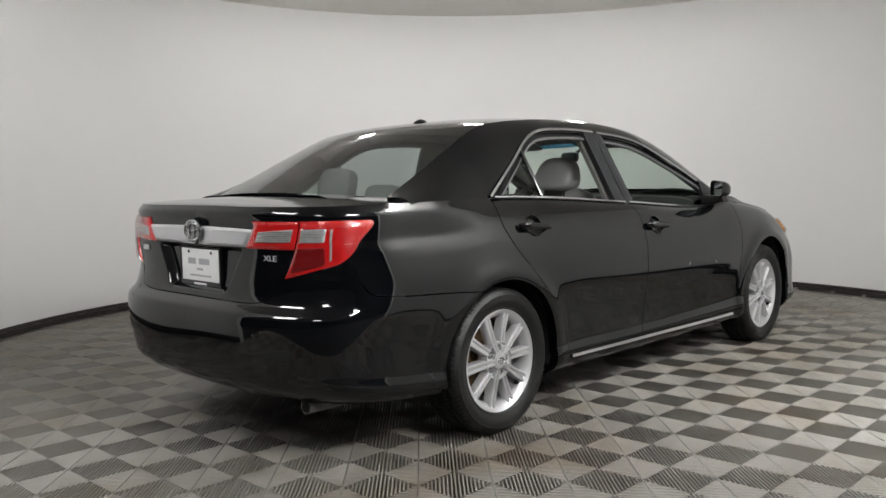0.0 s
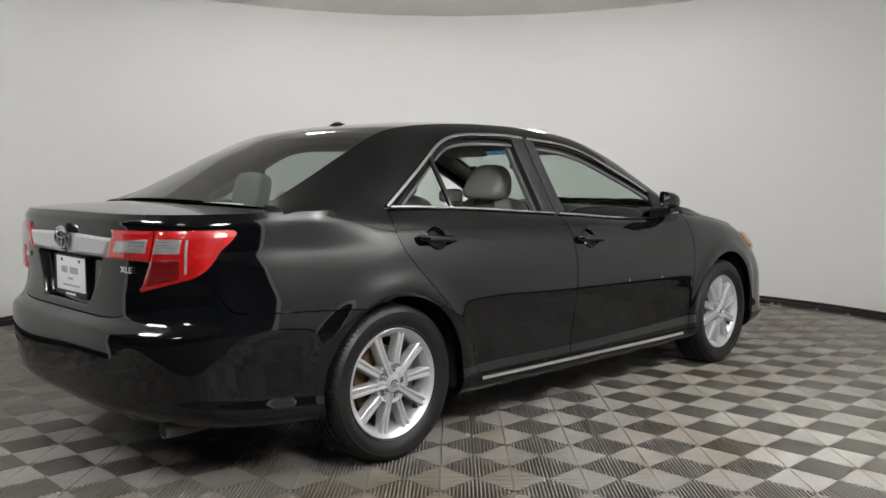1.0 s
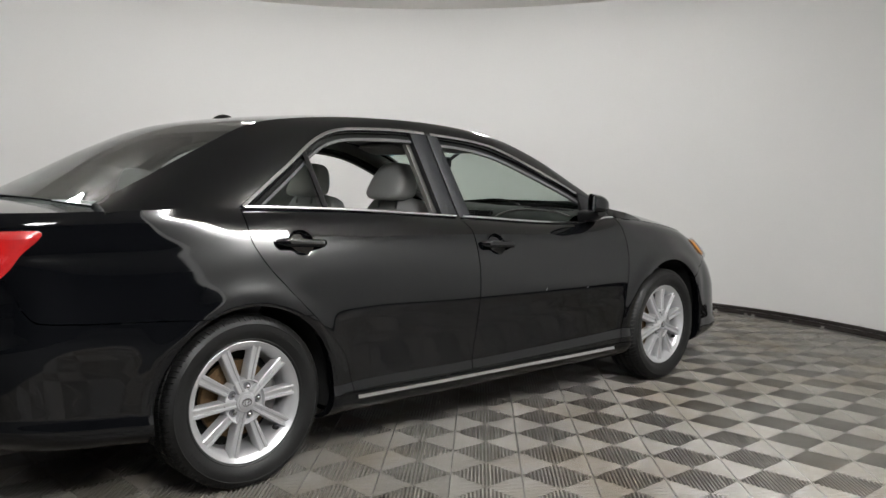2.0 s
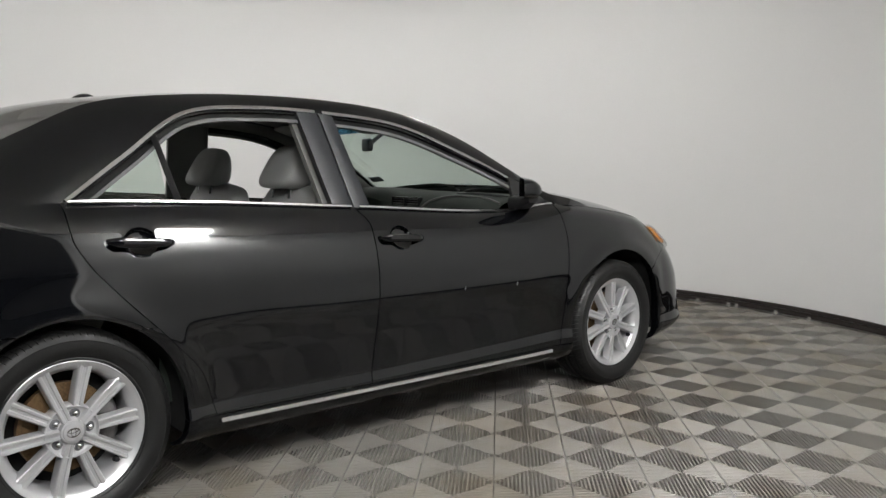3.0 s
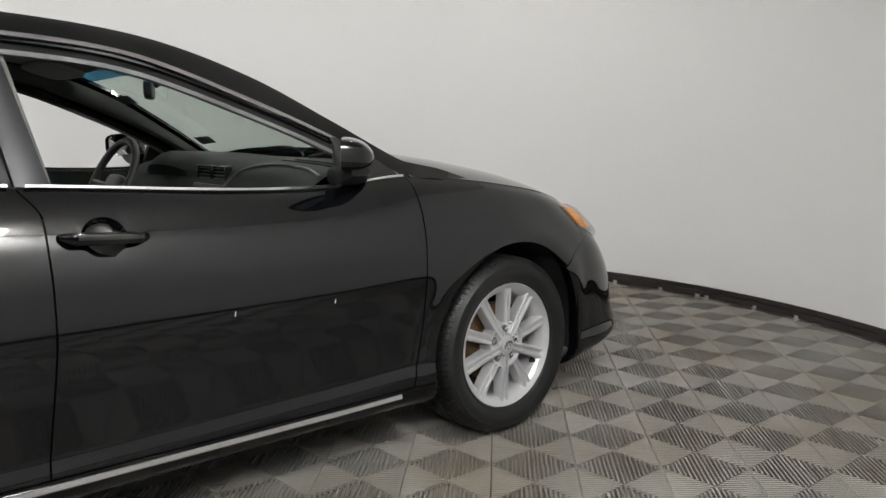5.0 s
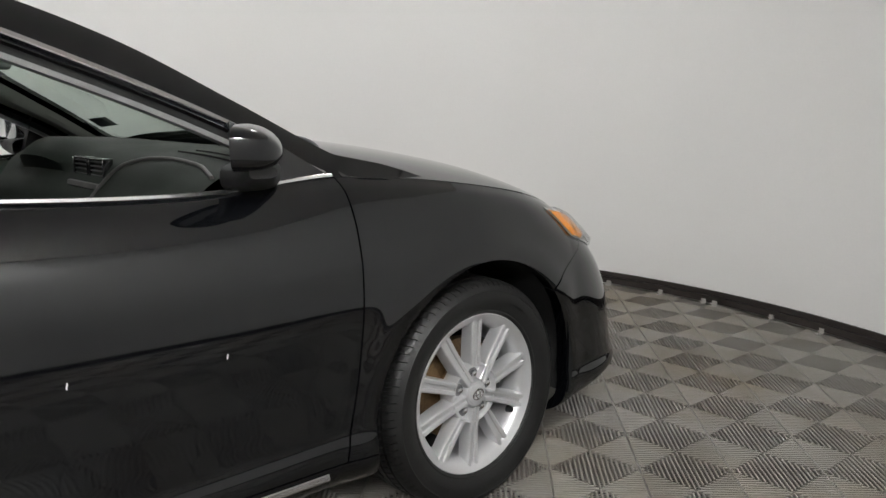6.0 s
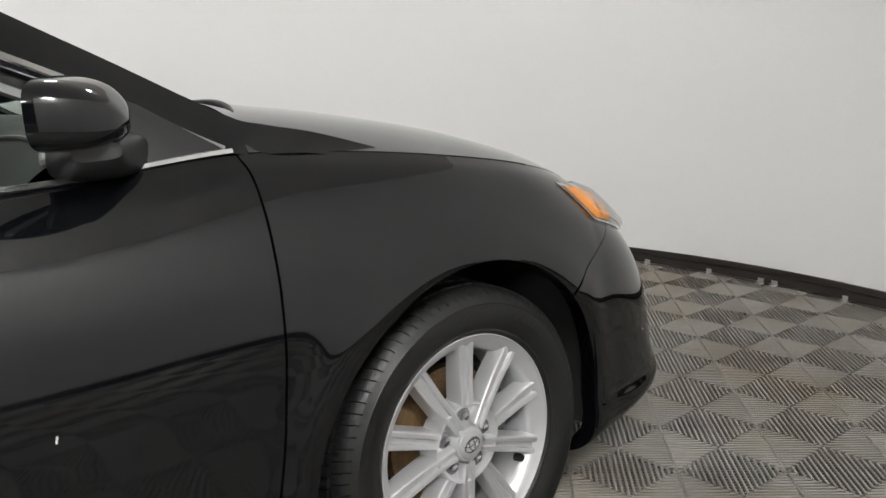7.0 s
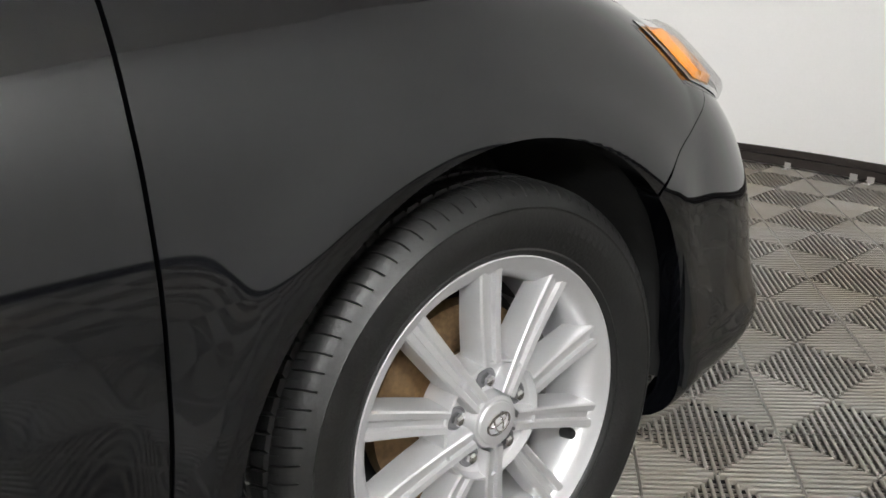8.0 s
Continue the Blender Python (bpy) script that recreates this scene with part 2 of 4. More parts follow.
structure("wall_round", arc_solid(bmesh.new(), RAD, RAD + 0.12, 0.0, TOP, ARC0, ARC1, 160), M_WALL, "smooth white curved booth wall", True, 30)
base = bmesh.new()
arc_solid(base, RAD - 0.022, RAD - 0.001, 0.010, 0.047, ARC0, ARC1, 160)
arc_solid(base, RAD - 0.012, RAD - 0.001, 0.050, 0.079, ARC0, ARC1, 160)
structure("baseboard", base, M_BASE, "black two-step baseboard along the curved wall", True, 30)
ceil = bmesh.new()
box(ceil, -8, 8, -8, 8, TOP, TOP + 0.15)
structure("ceiling", ceil, M_CEIL, "plain grey beige ceiling")
for k, (x0, x1, y0, y1) in enumerate(((-8.2, -8, -8, 8), (8, 8.2, -8, 8), (-8.2, 8.2, -8.2, -8), (-8.2, 8.2, 8, 8.2))):
    garage = bmesh.new()
    box(garage, x0, x1, y0, y1, -0.03, TOP + 0.1)
    structure("wall_" + ("west", "east", "south", "north")[k], garage, M_DARK, "dark garage wall outside the booth")
slab = bmesh.new()
box(slab, -8.2, 8.2, -8.2, 8.2, -0.3, -0.034)
structure("ground", slab, M_SLAB, "dark concrete slab below the floor tiles")


def ceiling_panel(x, y, w, d, turn=0.0, lit=None):
    t = thing("ceiling_light", "unseen white LED panel lit in the ceiling", "ceiling light", "ceiling lights", (x, y, TOP))
    t.rotation_euler = (0, 0, turn)
    f = bmesh.new()
    for q in ((-w / 2 - 0.02, -w / 2, -d / 2 - 0.02, d / 2 + 0.02), (w / 2, w / 2 + 0.02, -d / 2 - 0.02, d / 2 + 0.02), (-w / 2, w / 2, -d / 2 - 0.02, -d / 2), (-w / 2, w / 2, d / 2, d / 2 + 0.02)):
        box(f, *q, -0.03, -0.001)
    part("frame", f, M_STEEL, t, smooth=False)
    p = bmesh.new()
    box(p, -w / 2, w / 2, -d / 2, d / 2, -0.075, -0.004, 0.012)
    part("diffuser", p, lit or M_LED, t, "glowing white diffuser", smooth=False)
    return t


# Unseen panels, added to wash the wall and the left floor.
for a, r in ((102, 2.35), (140, 2.35), (174, 2.35), (228, 2.6)):
    p = ring_point(radians(a), r, 0)
    ceiling_panel(p.x, p.y, 0.155, 0.18, radians(a), M_KEY)
# Unseen panels outside the booth, added to brighten left floor and tail.
ceiling_panel(-0.5, -3.0, 1.2, 0.8)
ceiling_panel(2.3, -4.1, 0.7, 0.6)
# Panel placed where its reflection on the rear door points.
ceiling_panel(3.3, 1.7, 0.42, 0.50, 0, M_KEY)
# Unseen soft panel by the opening, added for rib flanks and quarter highlights.
ceiling_panel(4.4, -1.0, 1.15, 1.15, radians(45), M_SOFT)


# ---------------------------------------------------------------- the car's skin
# x to the car's right, y ahead from the rear axle, z up. f runs from the sill (0) to the belt (1), s round the car from the middle of its tail (0) to its nose (3).
WHEEL_Y, WHEEL_Z, WHEEL_X = (0.0, 2.775), 0.331, 0.766
z_belt = line(((-1.05, 1.052), (-0.58, 1.056), (0.02, 1.060), (0.376, 1.049), (1.148, 1.002), (2.013, 0.952), (2.35, 0.970), (2.55, 0.955), (2.92, 0.902), (3.145, 0.852), (3.3, 0.805), (3.52, 0.735)))
z_sill = line(((-1.05, 0.27), (-0.5, 0.24), (0.35, 0.195), (2.3, 0.185), (3.1, 0.165), (3.7, 0.19)))
width = line(((0, 0.80), (0.04, 0.868), (0.09, 0.893), (0.13, 0.895), (0.19, 0.887), (0.26, 0.889), (0.42, 0.899), (0.56, 0.907), (0.68, 0.903), (0.80, 0.885), (0.90, 0.855), (0.96, 0.826), (1.0, 0.792)))
taper = line(((-1.06, 0.940), (-0.75, 0.946), (-0.5, 0.958), (0.0, 0.990), (0.6, 1.0), (2.2, 1.0), (2.775, 0.990), (3.0, 0.972), (3.2, 0.95)))
tail_y = line(((0, -0.91), (0.05, -1.000), (0.12, -1.048), (0.25, -1.060), (0.40, -1.067), (0.455, -1.060), (0.485, -1.040), (0.515, -1.016), (0.56, -1.005), (0.64, -0.996), (0.90, -0.990), (0.96, -1.000), (1.0, -0.986)))
tail_n = line(((0, 3.0), (0.3, 3.5), (0.5, 3.6), (0.62, 3.4), (0.85, 3.9), (1.0, 3.6)))
nose_y = line(((0, 3.63), (0.08, 3.74), (0.15, 3.80), (0.32, 3.775), (0.55, 3.735), (0.8, 3.66), (1.0, 3.53)))
TAIL, NOSE = 0.52, 0.62


def side_ends(f):
    return tail_y(f) + TAIL, nose_y(f) - NOSE


def fuller(y, f):
    """The half width, whose fullest line is low over the rear wheel and climbs towards the front doors."""
    t = min(max((y - 0.9) / 1.4, 0), 1)
    r, e = min(max((0.7 - y) / 1.0, 0), 1), min(max((y + 1.06) / 0.7, 0), 1)
    rise = 0.055 * t * t * (3 - 2 * t) - 0.095 * r * r * (3 - 2 * r) * e * e * (3 - 2 * e)
    return width(f - rise * math.sin(math.pi * f))


def skin(s, f, out=0.0):
    """A point of the car's right side, out metres off its skin."""
    a, b = side_ends(f)
    flare = 0.052 * min(max((f - 0.82) / 0.18, 0), 1) ** 1.5
    if s < 1:
        n, t = tail_n(f), max(s, 1e-6) * math.pi / 2
        y = a - TAIL * max(math.cos(t), 0) ** (2 / n)
        x = (fuller(y, f) + flare) * taper(y) * math.sin(t) ** (2 / n)
    elif s > 2:
        n, t = 2.5, max(3 - s, 1e-6) * math.pi / 2
        y = b + NOSE * max(math.cos(t), 0) ** (2 / n)
        x = fuller(y, f) * taper(y) * math.sin(t) ** (2 / n)
    else:
        y = a + (b - a) * (s - 1)
        k = min(max(-y / 0.4, 0), 1)
        x = (fuller(y, f) + flare * k * k * (3 - 2 * k)) * taper(y)
    z = z_sill(y) + f * (z_belt(y) - z_sill(y))
    for c in WHEEL_Y:
        r = math.hypot(y - c, z - WHEEL_Z)
        if x > 0.5:
            x += 0.012 * math.exp(-((r - (0.415 if c else 0.395)) / 0.052) ** 2)
    p = Vector((x, y, z))
    if out:
        e = 0.004
        n = (skin(min(s + e, 3), f) - skin(max(s - e, 0), f)).cross(skin(s, min(f + e, 1)) - skin(s, max(f - e, 0)))
        n.normalize()
        p += n * (-out if n.x * x + n.y * (y - 1.4) < 0 else out)
    return p


def s_of(y, f):
    a, b = side_ends(f)
    if y < a:
        return math.acos(min(max((a - y) / TAIL, 0), 1) ** (tail_n(f) / 2)) * 2 / math.pi
    if y > b:
        return 3 - math.acos(min(max((y - b) / NOSE, 0), 1) ** 1.25) * 2 / math.pi
    return 1 + (y - a) / (b - a)


def seam(keys):
    """s along a seam that is given by (height, y)."""
    at = line(sorted(keys))

    def value(f):
        y = at(0.6)
        for _ in range(6):
            y = at(z_sill(y) + f * (z_belt(y) - z_sill(y)))
        return s_of(y, f)
    return value


SEAM_R = seam(((1.06, 0.018), (0.95, 0.028), (0.878, 0.060), (0.763, 0.151), (0.594, 0.310), (0.45, 0.430), (0.28, 0.480)))
SEAM_B = seam(((1.0, 1.148), (0.924, 1.190), (0.699, 1.189), (0.28, 1.150)))
SEAM_F = seam(((0.975, 2.347), (0.932, 2.353), (0.813, 2.350), (0.668, 2.347), (0.53, 2.338), (0.28, 2.295)))
SEAM_N = seam(((0.82, 3.29), (0.712, 3.272), (0.636, 3.119), (0.56, 3.04), (0.2, 3.0)))
F_SILL, F_BUMP = 0.125, 0.52
ARCH = {0: 0.370, 1: 0.390}


def sheet(bm, s0, s1, f0, f1, ns, nf, gap=0.0022):
    """A panel of the skin between two seams, a hair short of each."""
    rows = []
    for f in np.linspace(f0, f1, nf):
        a, b = (s0(f) if callable(s0) else s0), (s1(f) if callable(s1) else s1)
        d = gap / 3.2
        ff = min(max(f + (gap / 0.8 if f == f0 else -gap / 0.8 if f == f1 else 0), 0), 1)
        rows.append([skin(s, ff) for s in np.linspace(a + (d if a > 0 else 0), b - (d if b < 3 else 0), ns)])
    grid(bm, rows)
    return bm


def fitted(bm, s0, s1, f0, f1, ns, nf, gap=0.0022, lean=1.0):
    """A panel of the skin whose lower and upper edges follow f0(s) and f1(s), its ends s0(f) and s1(f)."""
    rows = []
    for v in np.linspace(0, 1, nf):
        row = []
        for u in np.linspace(0, 1, ns):
            f = 0.55 + 0.4 * v
            for _ in range(8):
                a, b = s0(f) + (gap / 3.2 if s0(f) > 0 else 0), s1(f) - gap / 3.2
                s = a + (b - a) * u ** lean
                lo, hi = f0(s) + gap / 0.8, f1(s) - (gap / 0.8 if f1(s) < 1 else 0)
                f = lo + (hi - lo) * v
            row.append(skin(s, min(max(f, 0), 1)))
        rows.append(row)
    grid(bm, rows)
    return bm


def cut_arches(bm):
    """Opens the wheel arches and turns their lips inward."""
    bmesh.ops.remove_doubles(bm, verts=bm.verts, dist=1e-5)
    for k, c in enumerate(WHEEL_Y):
        R = ARCH[k]
        inside = {v for v in bm.verts if v.co.x > 0.5 and math.hypot(v.co.y - c, v.co.z - WHEEL_Z) < R}
        rim = set()
        for e in [e for e in bm.edges if (e.verts[0] in inside) != (e.verts[1] in inside)]:
            v, w = e.verts if e.verts[0] in inside else (e.verts[1], e.verts[0])
            lo, hi = 0.0, 1.0
            for _ in range(24):
                mid = (lo + hi) / 2
                q = v.co.lerp(w.co, mid)
                lo, hi = (mid, hi) if math.hypot(q.y - c, q.z - WHEEL_Z) < R else (lo, mid)
            q = v.co.lerp(w.co, hi)
            cut = bmesh.utils.edge_split(e, v, 0.5)[1]
            cut.co = q
            rim.add(cut)
        for f in [f for f in bm.faces if sum(v in rim for v in f.verts) == 2]:
            pair = [v for v in f.verts if v in rim]
            if not any(set(e.verts) == set(pair) for e in f.edges):
                bmesh.utils.face_split(f, pair[0], pair[1])
        bmesh.ops.delete(bm, geom=[f for f in bm.faces if any(v in inside for v in f.verts)], context="FACES")
        rim = {v for v in rim if v.is_valid}
        edges = [e for e in bm.edges if e.is_boundary and e.verts[0] in rim and e.verts[1] in rim]
        if edges:
            ext = bmesh.ops.extrude_edge_only(bm, edges=edges)["geom"]
            for v in [g for g in ext if isinstance(g, bmesh.types.BMVert)]:
                v.co.x -= 0.045
                v.co.y += (v.co.y - c) * 0.015
                v.co.z += (v.co.z - WHEEL_Z) * 0.015
    return bm


def cut_bowl(bm, yc, zc, ry, rz):
    """Opens an oval hole in a panel."""
    bmesh.ops.remove_doubles(bm, verts=bm.verts, dist=1e-5)
    rad = {v: math.hypot((v.co.y - yc) / ry, (v.co.z - zc) / rz) for v in bm.verts}
    bmesh.ops.delete(bm, geom=[f for f in bm.faces if all(rad[v] < 1 for v in f.verts)], context="FACES")
    for v in [v for v in bm.verts if v.is_valid and rad[v] < 1]:
        g = 1 / max(rad[v], 1e-4)
        v.co.y, v.co.z = yc + (v.co.y - yc) * g, zc + (v.co.z - zc) * g
    return bm


def flange(bm, depth=0.014):
    """Folds a panel's free edges inward."""
    bmesh.ops.remove_doubles(bm, verts=bm.verts, dist=1e-5)
    bmesh.ops.recalc_face_normals(bm, faces=bm.faces)
    bm.normal_update()
    probe = max(bm.faces, key=lambda f: f.calc_center_median().x)
    if probe.normal.x < 0:
        bmesh.ops.reverse_faces(bm, faces=bm.faces)
        bm.normal_update()
    edges = [e for e in bm.edges if e.is_boundary and not all(abs(v.co.x) < 1e-4 for v in e.verts)
             and not any(all(v.co.x > 0.5 and math.hypot(v.co.y - c, v.co.z - WHEEL_Z) < ARCH[k] + 0.02 for v in e.verts) for k, c in enumerate(WHEEL_Y))]
    norm = {v: v.normal.copy() for e in edges for v in e.verts}
    ext = bmesh.ops.extrude_edge_only(bm, edges=edges)["geom"]
    from_pos = {tuple(round(c, 6) for c in v.co): n for v, n in norm.items()}
    for v in [g for g in ext if isinstance(g, bmesh.types.BMVert)]:
        n = from_pos.get(tuple(round(c, 6) for c in v.co))
        if n:
            v.co -= n * depth
    return bm


def mirror(bm):
    twin = bm.copy()
    for v in twin.verts:
        v.co.x = -v.co.x
    bmesh.ops.reverse_faces(twin, faces=twin.faces)
    return twin


def both(name, bm, mat, parent, label="", sharp=35, pair=None):
    """A part on the right and its mirror twin on the left."""
    left = mirror(bm)
    p = pair or (parent, parent)
    return part(name, bm, mat, p[0], label, True, sharp), part(name, left, mat, p[1], label, True, sharp)


def whole(bm):
    """Joins a right half with its mirror image into one mesh."""
    twin = mirror(bm)
    me = bpy.data.meshes.new("half")
    twin.to_mesh(me)
    twin.free()
    bm.from_mesh(me)
    bpy.data.meshes.remove(me)
    bmesh.ops.remove_doubles(bm, verts=bm.verts, dist=2e-4)
    return bm


car = thing("car", "glossy black four-door sedan parked on the tiled floor", "car")

bm = cut_bowl(cut_arches(sheet(bmesh.new(), SEAM_R, SEAM_B, F_SILL, 1, 100, 90)), 0.240, 0.925, 0.057, 0.049)
rear_doors = both("rear_door", flange(bm), M_PAINT, car)
bm = cut_bowl(cut_arches(sheet(bmesh.new(), SEAM_B, SEAM_F, F_SILL, 1, 100, 90)), 1.326, 0.873, 0.057, 0.049)
front_doors = both("front_door", flange(bm), M_PAINT, car)
bm = cut_arches(sheet(bmesh.new(), SEAM_F, SEAM_N, F_SILL, 1, 100, 100))
fenders = both("front_fender", flange(bm), M_PAINT, car)
trunk_edge = line(((0.512, 0.12), (0.525, 0.225), (0.550, 0.265), (0.60, 0.292), (0.636, 0.312), (0.80, 0.392), (0.93, 0.437), (1.0, 0.465)))
bumper_top = line(((0, 0.512), (0.12, 0.512), (0.225, 0.525), (0.265, 0.550), (0.312, 0.636), (0.335, 0.648), (0.5, 0.688), (0.625, 0.716), (0.692, 0.735),
                   (0.712, 0.717), (0.750, 0.622), (0.833, 0.563), (0.95, 0.551), (1.07, 0.535), (1.15, 0.52)))
S_BUMP = lambda f: s_of(-0.10, f)
bm = fitted(bmesh.new(), trunk_edge, SEAM_R, bumper_top, lambda s: 1.0, 110, 40)
sheet(bm, S_BUMP, SEAM_R, F_SILL, F_BUMP, 50, 46, 0.0)
both("rear_quarter", flange(cut_arches(bm)), M_PAINT, car)
bm = cut_arches(sheet(bmesh.new(), lambda f: s_of(0.1, f), lambda f: s_of(2.6, f), 0, F_SILL, 80, 10))
rockers = both("rocker_panel", flange(bm), M_PAINT, car)
bm = fitted(bmesh.new(), lambda f: 0.0, S_BUMP, lambda s: 0.0, bumper_top, 150, 60, 0.0022, 1.25)
rear_bumper = part("rear_bumper", whole(flange(cut_arches(bm))), M_PAINT, car)
bm = sheet(bmesh.new(), SEAM_N, 3, 0, 1, 60, 60, 0.006)
part("front_bumper", whole(flange(cut_arches(bm))), M_PAINT, car)


def across(edge, bow, crown, n=17, power=2):
    """Rows from an edge on the right to its twin on the left, bowed along y and crowned."""
    rows = []
    for k, p in enumerate(edge):
        t = k / (len(edge) - 1)
        rows.append([Vector((p.x * q, p.y + bow(t) * (1 - q * q), p.z + crown(t) * (1 - abs(q) ** power))) for q in np.linspace(1, -1, n)])
    return rows


hood_edge = [skin(s, 1) for s in np.linspace(s_of(2.372, 1), 2.999, 46)]
bm = bmesh.new()
grid(bm, across(hood_edge, line(((0, 0.14), (0.35, 0.09), (0.7, 0.02), (1, 0))), line(((0, 0.078), (0.07, 0.068), (0.2, 0.051), (0.35, 0.045), (0.6, 0.039), (0.85, 0.045), (1, 0))), 33, 4))
hood = part("hood", bm, M_PAINT, car)
bm = fitted(bmesh.new(), lambda f: 0.0, trunk_edge, lambda s: 0.512, lambda s: 1.0, 90, 90, 0.0022, 1.8)


def ease(t):
    t = min(max(t, 0), 1)
    return t * t * (3 - 2 * t)


for v in bm.verts:                                            # the sunken field behind the plate
    v.co.y += 0.034 * ease((0.285 + (v.co.z - 0.79) * 0.6 - abs(v.co.x)) / 0.035) * ease((v.co.z - 0.690) / 0.03) * ease((0.888 - v.co.z) / 0.02)
trunk_skin = whole(bm)
deck_edge = [skin(s, 1) for s in np.linspace(0.001, s_of(-0.42, 1), 30)]
grid(trunk_skin, across(deck_edge, line(((0, 0), (0.5, 0.0), (1, -0.12))), line(((0, 0), (0.3, 0.008), (1, 0.030)))))
trunk = part("trunk_lid", trunk_skin, M_PAINT, car, sharp=50)

INNER = ((0.815, -0.50, 1.054), (0.80, -0.25, 1.058), (0.772, 0.035, 1.060), (0.715, 0.25, 1.205), (0.645, 0.50, 1.360), (0.615, 0.80, 1.392),
         (0.613, 1.15, 1.380), (0.625, 1.50, 1.340), (0.655, 1.81, 1.234), (0.70, 2.14, 1.090), (0.752, 2.345, 0.972), (0.793, 2.390, 0.966), (0.798, 2.50, 0.956), (0.790, 2.70, 0.905))
OUTER = ((0.650, -0.485, 1.076), (0.622, -0.27, 1.177), (0.588, -0.03, 1.296), (0.555, 0.20, 1.394), (0.542, 0.48, 1.435), (0.535, 0.85, 1.451),
         (0.54, 1.25, 1.440), (0.555, 1.60, 1.394), (0.59, 1.90, 1.293), (0.65, 2.17, 1.150), (0.712, 2.39, 1.024), (0.735, 2.445, 1.008), (0.762, 2.52, 0.990), (0.768, 2.70, 0.935))


def keyed(points, per, sharp=()):
    """per points for each stretch between keys, along a smooth curve."""
    p = [Vector(q) for q in points]
    out = []
    for i in range(len(p) - 1):
        h = (p[i + 1] - p[i]).length

        def tangent(k):
            if k == 0 or k == len(p) - 1 or k in sharp:
                return p[i + 1] - p[i]
            return (p[k + 1] - p[k - 1]) * (h / ((p[k + 1] - p[k]).length + (p[k] - p[k - 1]).length))
        ta, tb = tangent(i), tangent(i + 1)
        for u in np.linspace(0, 1, per, endpoint=False):
            out.append(p[i] * (1 + 2 * u) * (1 - u) ** 2 + ta * u * (1 - u) ** 2 + p[i + 1] * u * u * (3 - 2 * u) + tb * u * u * (u - 1))
    return out + [p[-1]]


PER = 10
inner, outer = keyed(INNER, PER, (2,)), keyed(OUTER, PER)
rows = []
for k, (a, b) in enumerate(zip(inner, outer)):
    swell = line(((0, 0.10), (2.5, 0.10), (4, 0.06), (7, 0.05), (10, 0.05), (10.6, 0.0), (13, 0.0)))(k / PER)
    row = []
    for t in np.linspace(0, 1, 9):
        p = a.lerp(b, t)
        d = (b - a).length
        row.append(p + Vector((0.75, 0, 0.65)) * (swell * d * 4 * t * (1 - t)))
    rows.append(row)
bm = bmesh.new()
grid(bm, rows)
pillars = both("side_frame", flange(bm, 0.02), M_PAINT, car)
bm = bmesh.new()
edge = outer[3 * PER:7 * PER + 1]
grid(bm, across(edge, line(((0, -0.12), (0.5, 0), (1, 0.06))), line(((0, 0.010), (0.25, 0.020), (0.5, 0.029), (1, 0.030)))))
roof = part("roof", bm, M_PAINT, car)
bm = bmesh.new()
grid(bm, across([p + Vector((-0.004, 0, -0.006)) for p in outer[7 * PER:]], line(((0, 0.06), (1, 0.13))), line(((0, 0.030), (1, 0.0)))))
windscreen = part("windscreen", bm, M_WIND, car, "green tinted windscreen glass")
windscreen.visible_shadow = False
bm = bmesh.new()
grid(bm, across(outer[:3 * PER + 1], line(((0, -0.12), (1, -0.12))), line(((0, 0.022), (0.5, 0.027), (1, 0.010)))))
rear_window = part("rear_window", bm, M_REAR, car, "tinted rear window glass")
rear_window.visible_shadow = False


